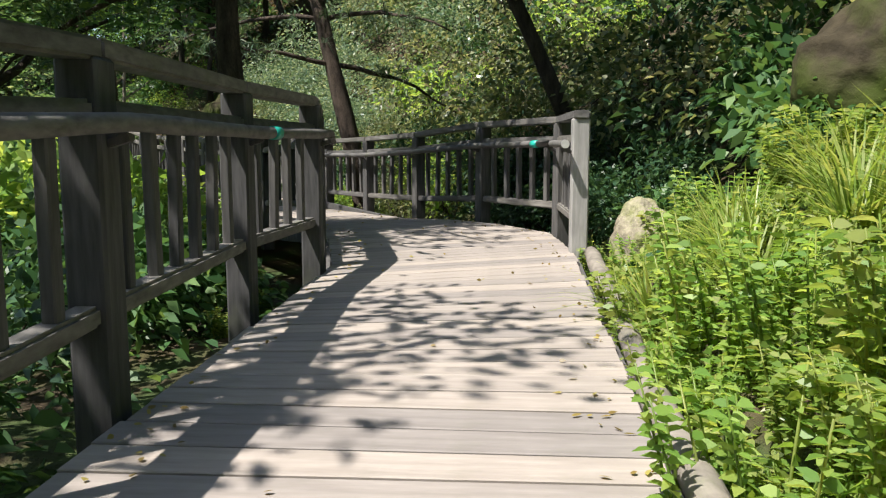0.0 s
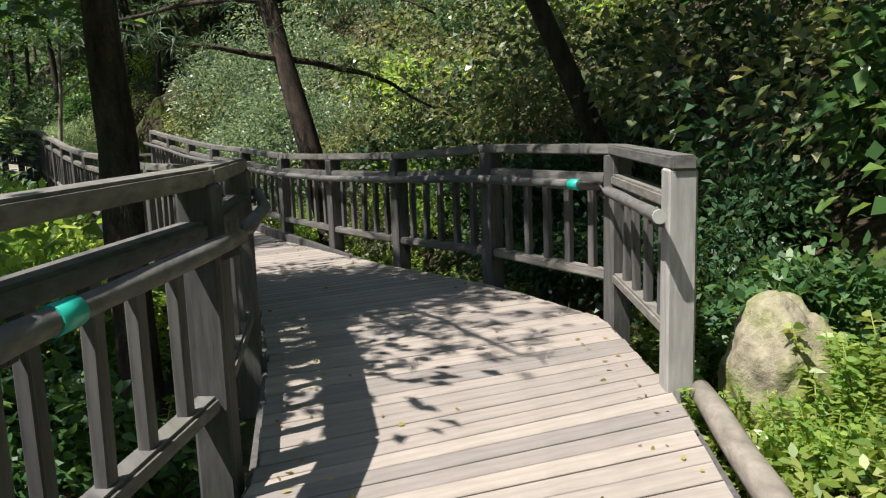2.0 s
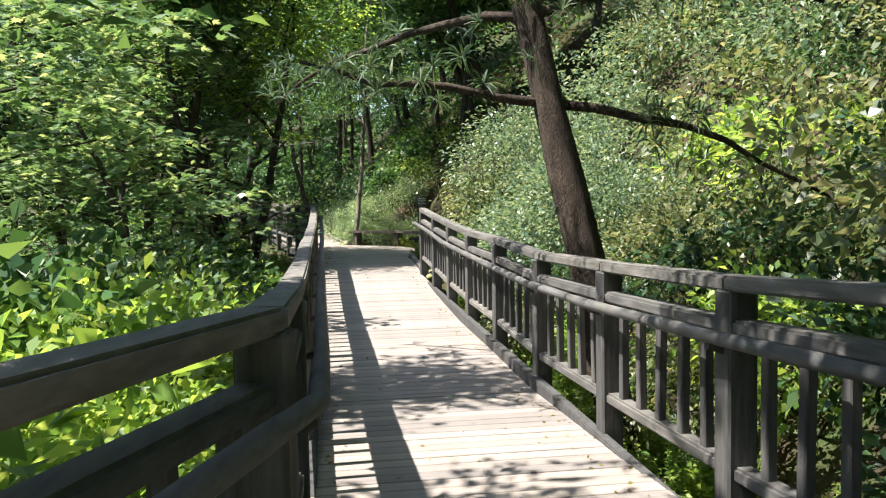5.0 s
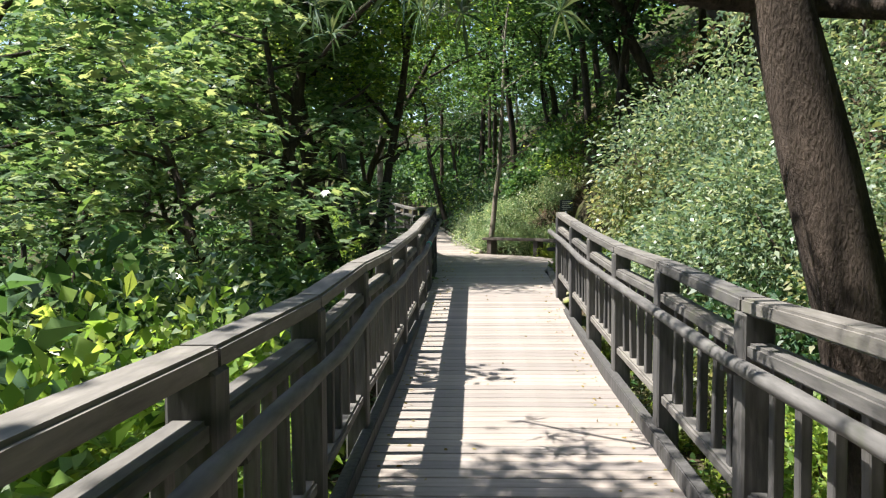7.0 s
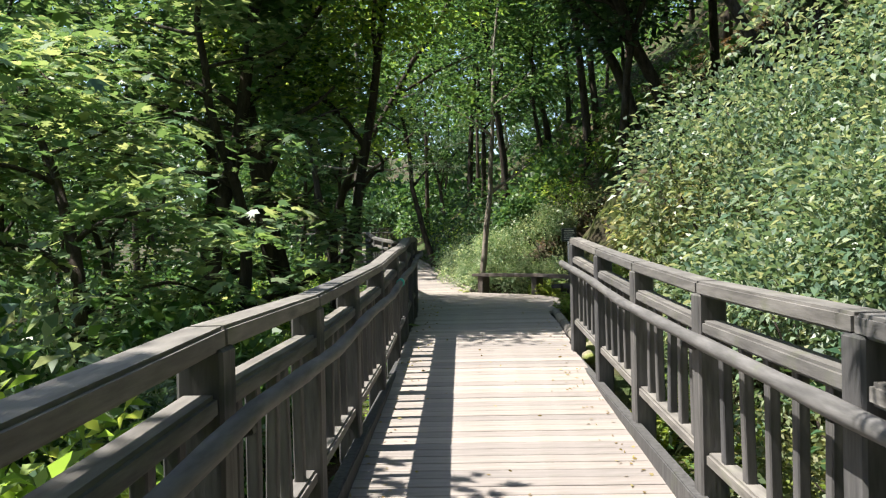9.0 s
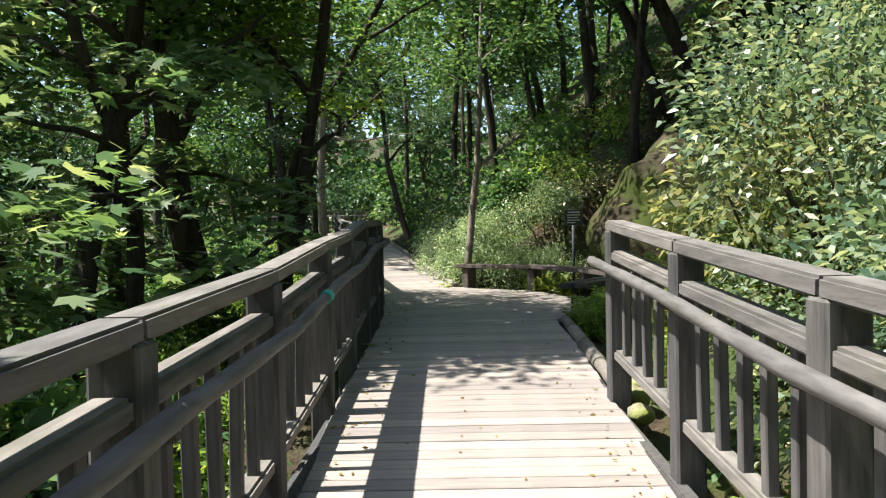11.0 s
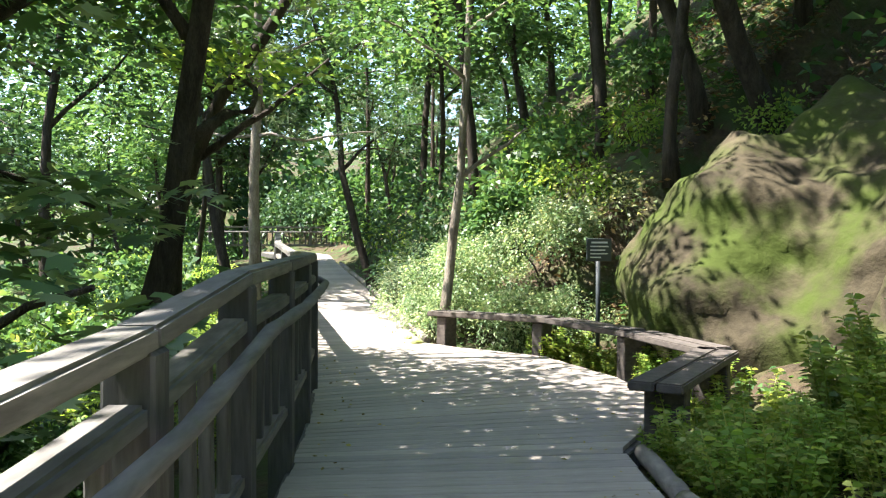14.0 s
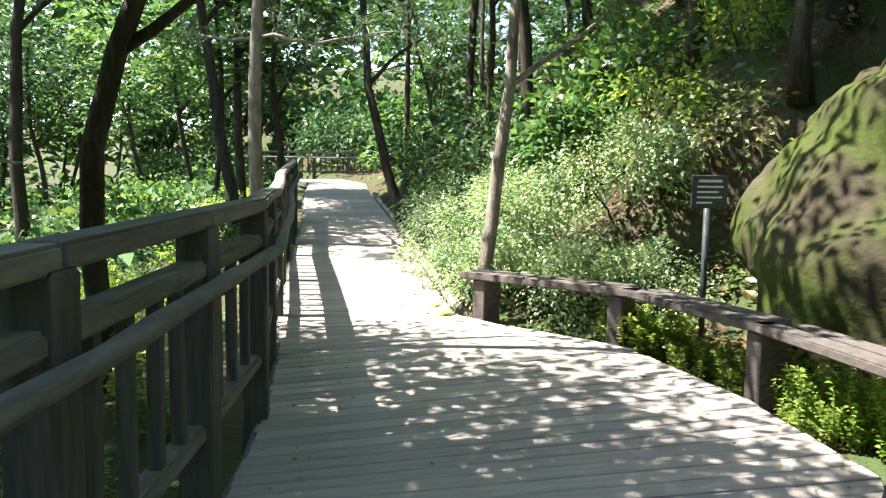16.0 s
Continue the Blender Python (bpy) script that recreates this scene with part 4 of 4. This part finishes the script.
boulder("boulder", (6.57, 4.86, 0.0), (0.28, 0.32, 0.45), M_STONE, "pale mossy boulder beside the fence post", 1)
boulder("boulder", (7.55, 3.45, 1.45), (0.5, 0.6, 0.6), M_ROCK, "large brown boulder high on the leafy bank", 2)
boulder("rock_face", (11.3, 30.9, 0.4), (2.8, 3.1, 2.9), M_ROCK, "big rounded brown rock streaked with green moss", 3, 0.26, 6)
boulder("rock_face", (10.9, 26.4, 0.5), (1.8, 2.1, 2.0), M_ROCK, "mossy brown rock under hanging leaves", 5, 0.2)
for x, y, s in ((5.62, 31.85, 0.11), (7.05, 21.75, 0.1), (7.15, 22.1, 0.08), (5.5, 32.3, 0.08), (6.98, 21.3, 0.09)):
    boulder("stone", (x, y, deck_z(y) - 0.02), (s, s * 1.2, s * 0.8), M_STONE, "small pale stone at the edge of the boards", 6 + x, 0.2, 3)

# ---- kerb logs ----


def kerb(points, count, r, off):
    a = [Vector((x, y, deck_z(y) + off)) for x, y in points]
    seg = [(p, q) for p, q in zip(a, a[1:])]
    total = sum((q - p).length for p, q in seg)

    def where(s):
        for p, q in seg:
            n_ = (q - p).length
            if s <= n_:
                return p.lerp(q, s / n_)
            s -= n_
        return seg[-1][1]

    for k in range(count):
        s0, s1 = total * k / count + 0.012, total * (k + 1) / count - 0.012
        pts = [where(s0 + (s1 - s0) * j / 6) + Vector((random.uniform(-0.006, 0.006), 0, random.uniform(-0.006, 0.006))) for j in range(7)]
        base = pts[0].copy()
        rr_ = r * random.uniform(0.9, 1.1)
        ob = part("kerb_log", tube([p - base for p in pts], [rr_ * 0.9] + [rr_ * random.uniform(0.96, 1.04) for _ in range(5)] + [rr_ * 0.9], 12), M_LOG)
        ob.location = base
        tagged(ob, "weathered round log laid along the edge of the boards", "log", "kerb logs")


kerb([(0.1, -3.4), (3.53, 1.55), (6.1, 5.0)], 6, 0.062, 0.0)
kerb([(6.95, 21.75), (7.02, 24.2), (7.1, 25.75)], 4, 0.065, 0.02)
kerb([(5.78, 32.0), (5.42, 34.0), (4.87, 37.4), (4.27, 40.9), (3.2, 46.6)], 9, 0.06, 0.02)


# ---- bench ----
def bench():
    run = [Vector((7.28, 26.0, 0)), Vector((8.38, 27.75, 0)), Vector((8.05, 29.3, 0)), Vector((7.42, 30.9, 0)), Vector((5.95, 31.95, 0))]
    top, base = 0.62, Vector((7.9, 29.0, deck_z(29)))
    b = thing("bench", base, "dark weathered plank bench curving round the edge of the boardwalk", "bench")
    for i, (p, q) in enumerate(zip(run, run[1:])):
        e = (q - p).normalized()
        s = Vector((-e.y, e.x, 0))
        for k in (-1, 1):
            off = s * 0.1 * k + Vector((0, 0, top - 0.035)) - base
            part("seat_board", beam(p + off + e * 0.01 - e * (0.1 if i == 0 else 0.06 * k), q + off - e * 0.01 + e * (0.1 if i == 3 else 0.06 * k), 0.185, 0.07, 0.012), M_BENCH, b)
    for i, u in ((0, 0.12), (0, 0.85), (2, 0.05), (3, 0.1), (3, 0.93)):
        p, q = run[i], run[i + 1]
        c = p.lerp(q, u)
        ang = math.degrees(math.atan2(q.y - p.y, q.x - p.x))
        low = min(gz(c.x, c.y), deck_z(c.y)) - 0.06
        part("leg", box(0.15, 0.3, top - 0.075 - low, 0.012), M_BENCH, b, m=Matrix.Translation(Vector((c.x, c.y, low)) - base) @ Matrix.Rotation(radians(ang), 4, "Z"))
    return b


bench()


# ---- sign ----
def sign():
    base = Vector((8.02, 31.0, gz(8.02, 31.0)))
    s = thing("sign", base, "small dark notice board with white lines in the shrubs", "sign")
    turn = Matrix.Rotation(radians(17), 4, "Z")
    zc = 1.5 - base.z
    part("post", tube([Vector((0, 0.03, -0.2)), Vector((0, 0.03, zc + 0.1))], [0.03, 0.03], 10), M_SIGN, s)
    part("board", box(0.37, 0.022, 0.3, 0.006, -0.15), M_SIGN, s, "dark board", Matrix.Translation((0, -0.02, zc)) @ turn)
    for k, (w, x) in enumerate(((0.24, 0), (0.27, 0.0), (0.22, -0.025), (0.26, -0.005), (0.16, -0.055))):
        part("text_line", box(w, 0.004, 0.024 if k == 0 else 0.016, 0, -0.01), M_WHITE, s, "white line of writing", Matrix.Translation((0, -0.02, zc + 0.095 - 0.048 * k)) @ turn @ Matrix.Translation((x, -0.0135, 0)))


sign()

# ---- boards of the walk ----
deck = tagged(new("boardwalk"), "weathered grey-brown wooden boardwalk of cross planks", "boardwalk", kind="structure")
stations, dist = [], [0.0]
for (a, b), (c, d) in zip(MID, MID[1:]):
    dist.append(dist[-1] + math.hypot(c - a, d - b))


def edge_at(s):
    i = min(max(int(np.searchsorted(dist, s)) - 1, 0), len(EDGES) - 2)
    u = (s - dist[i]) / (dist[i + 1] - dist[i])
    (l0, r0), (l1, r1) = EDGES[i], EDGES[i + 1]
    return Vector((l0[0] + (l1[0] - l0[0]) * u, l0[1] + (l1[1] - l0[1]) * u, 0)), Vector((r0[0] + (r1[0] - r0[0]) * u, r0[1] + (r1[1] - r0[1]) * u, 0))


def plank_verts(s0, s1, thick=0.035):
    la, ra = edge_at(s0)
    lb, rb = edge_at(s1)
    quad_ = []
    lift = random.uniform(-0.002, 0.002)
    for p in (la, ra, rb, lb):
        quad_.append(Vector((p.x, p.y, deck_z(p.y) + lift)))
    j = random.uniform(-0.012, 0.012)
    w = (quad_[1] - quad_[0]).normalized() * j
    quad_ = [p + w for p in quad_]
    return quad_, thick


def plank(s0, s1):
    q, t = plank_verts(s0, s1)
    c = (q[0] + q[1] + q[2] + q[3]) / 4
    x = (q[1] - q[0]).normalized()
    m = along(c, c + Vector((-x.y, x.x, 0)))
    inv = m.inverted()
    low = [inv @ (p - Vector((0, 0, t))) for p in q]
    side = [inv @ (p - Vector((0, 0, 0.004))) for p in q]
    mid = sum((inv @ p for p in q), Vector()) / 4
    top = []
    for p in q:
        k = inv @ p
        top.append(Vector((k.x - math.copysign(0.004, k.x - mid.x), k.y - math.copysign(0.004, k.y - mid.y), k.z)))
    me = bpy.data.meshes.new("plank")
    f_ = [(8, 9, 10, 11)]
    for k in range(4):
        n_ = (k + 1) % 4
        f_ += [(k, n_, 4 + n_, 4 + k), (4 + k, 4 + n_, 8 + n_, 8 + k)]
    me.from_pydata([tuple(v) for v in low + side + top], [], f_)
    part("plank", me, M_DECK, deck, m=m)


s, made = 0.0, 0
while s < dist[-1] - 0.3:
    y = edge_at(s)[0].y
    w = 0.205 if y < 4.5 else 0.15
    if y > 33:
        w = 0.3
    plank(s, s + w - (0.017 if y < 4.5 else 0.011))
    s += w
# edge bearers under the boards
for side in (0, 1):
    for e, g in zip(EDGES[:-1], EDGES[1:]):
        p, q = e[side], g[side]
        part("bearer", beam(Vector((p[0], p[1], deck_z(p[1]) - 0.12)), Vector((q[0], q[1], deck_z(q[1]) - 0.12)), 0.08, 0.16, 0.008), M_RAIL, deck)
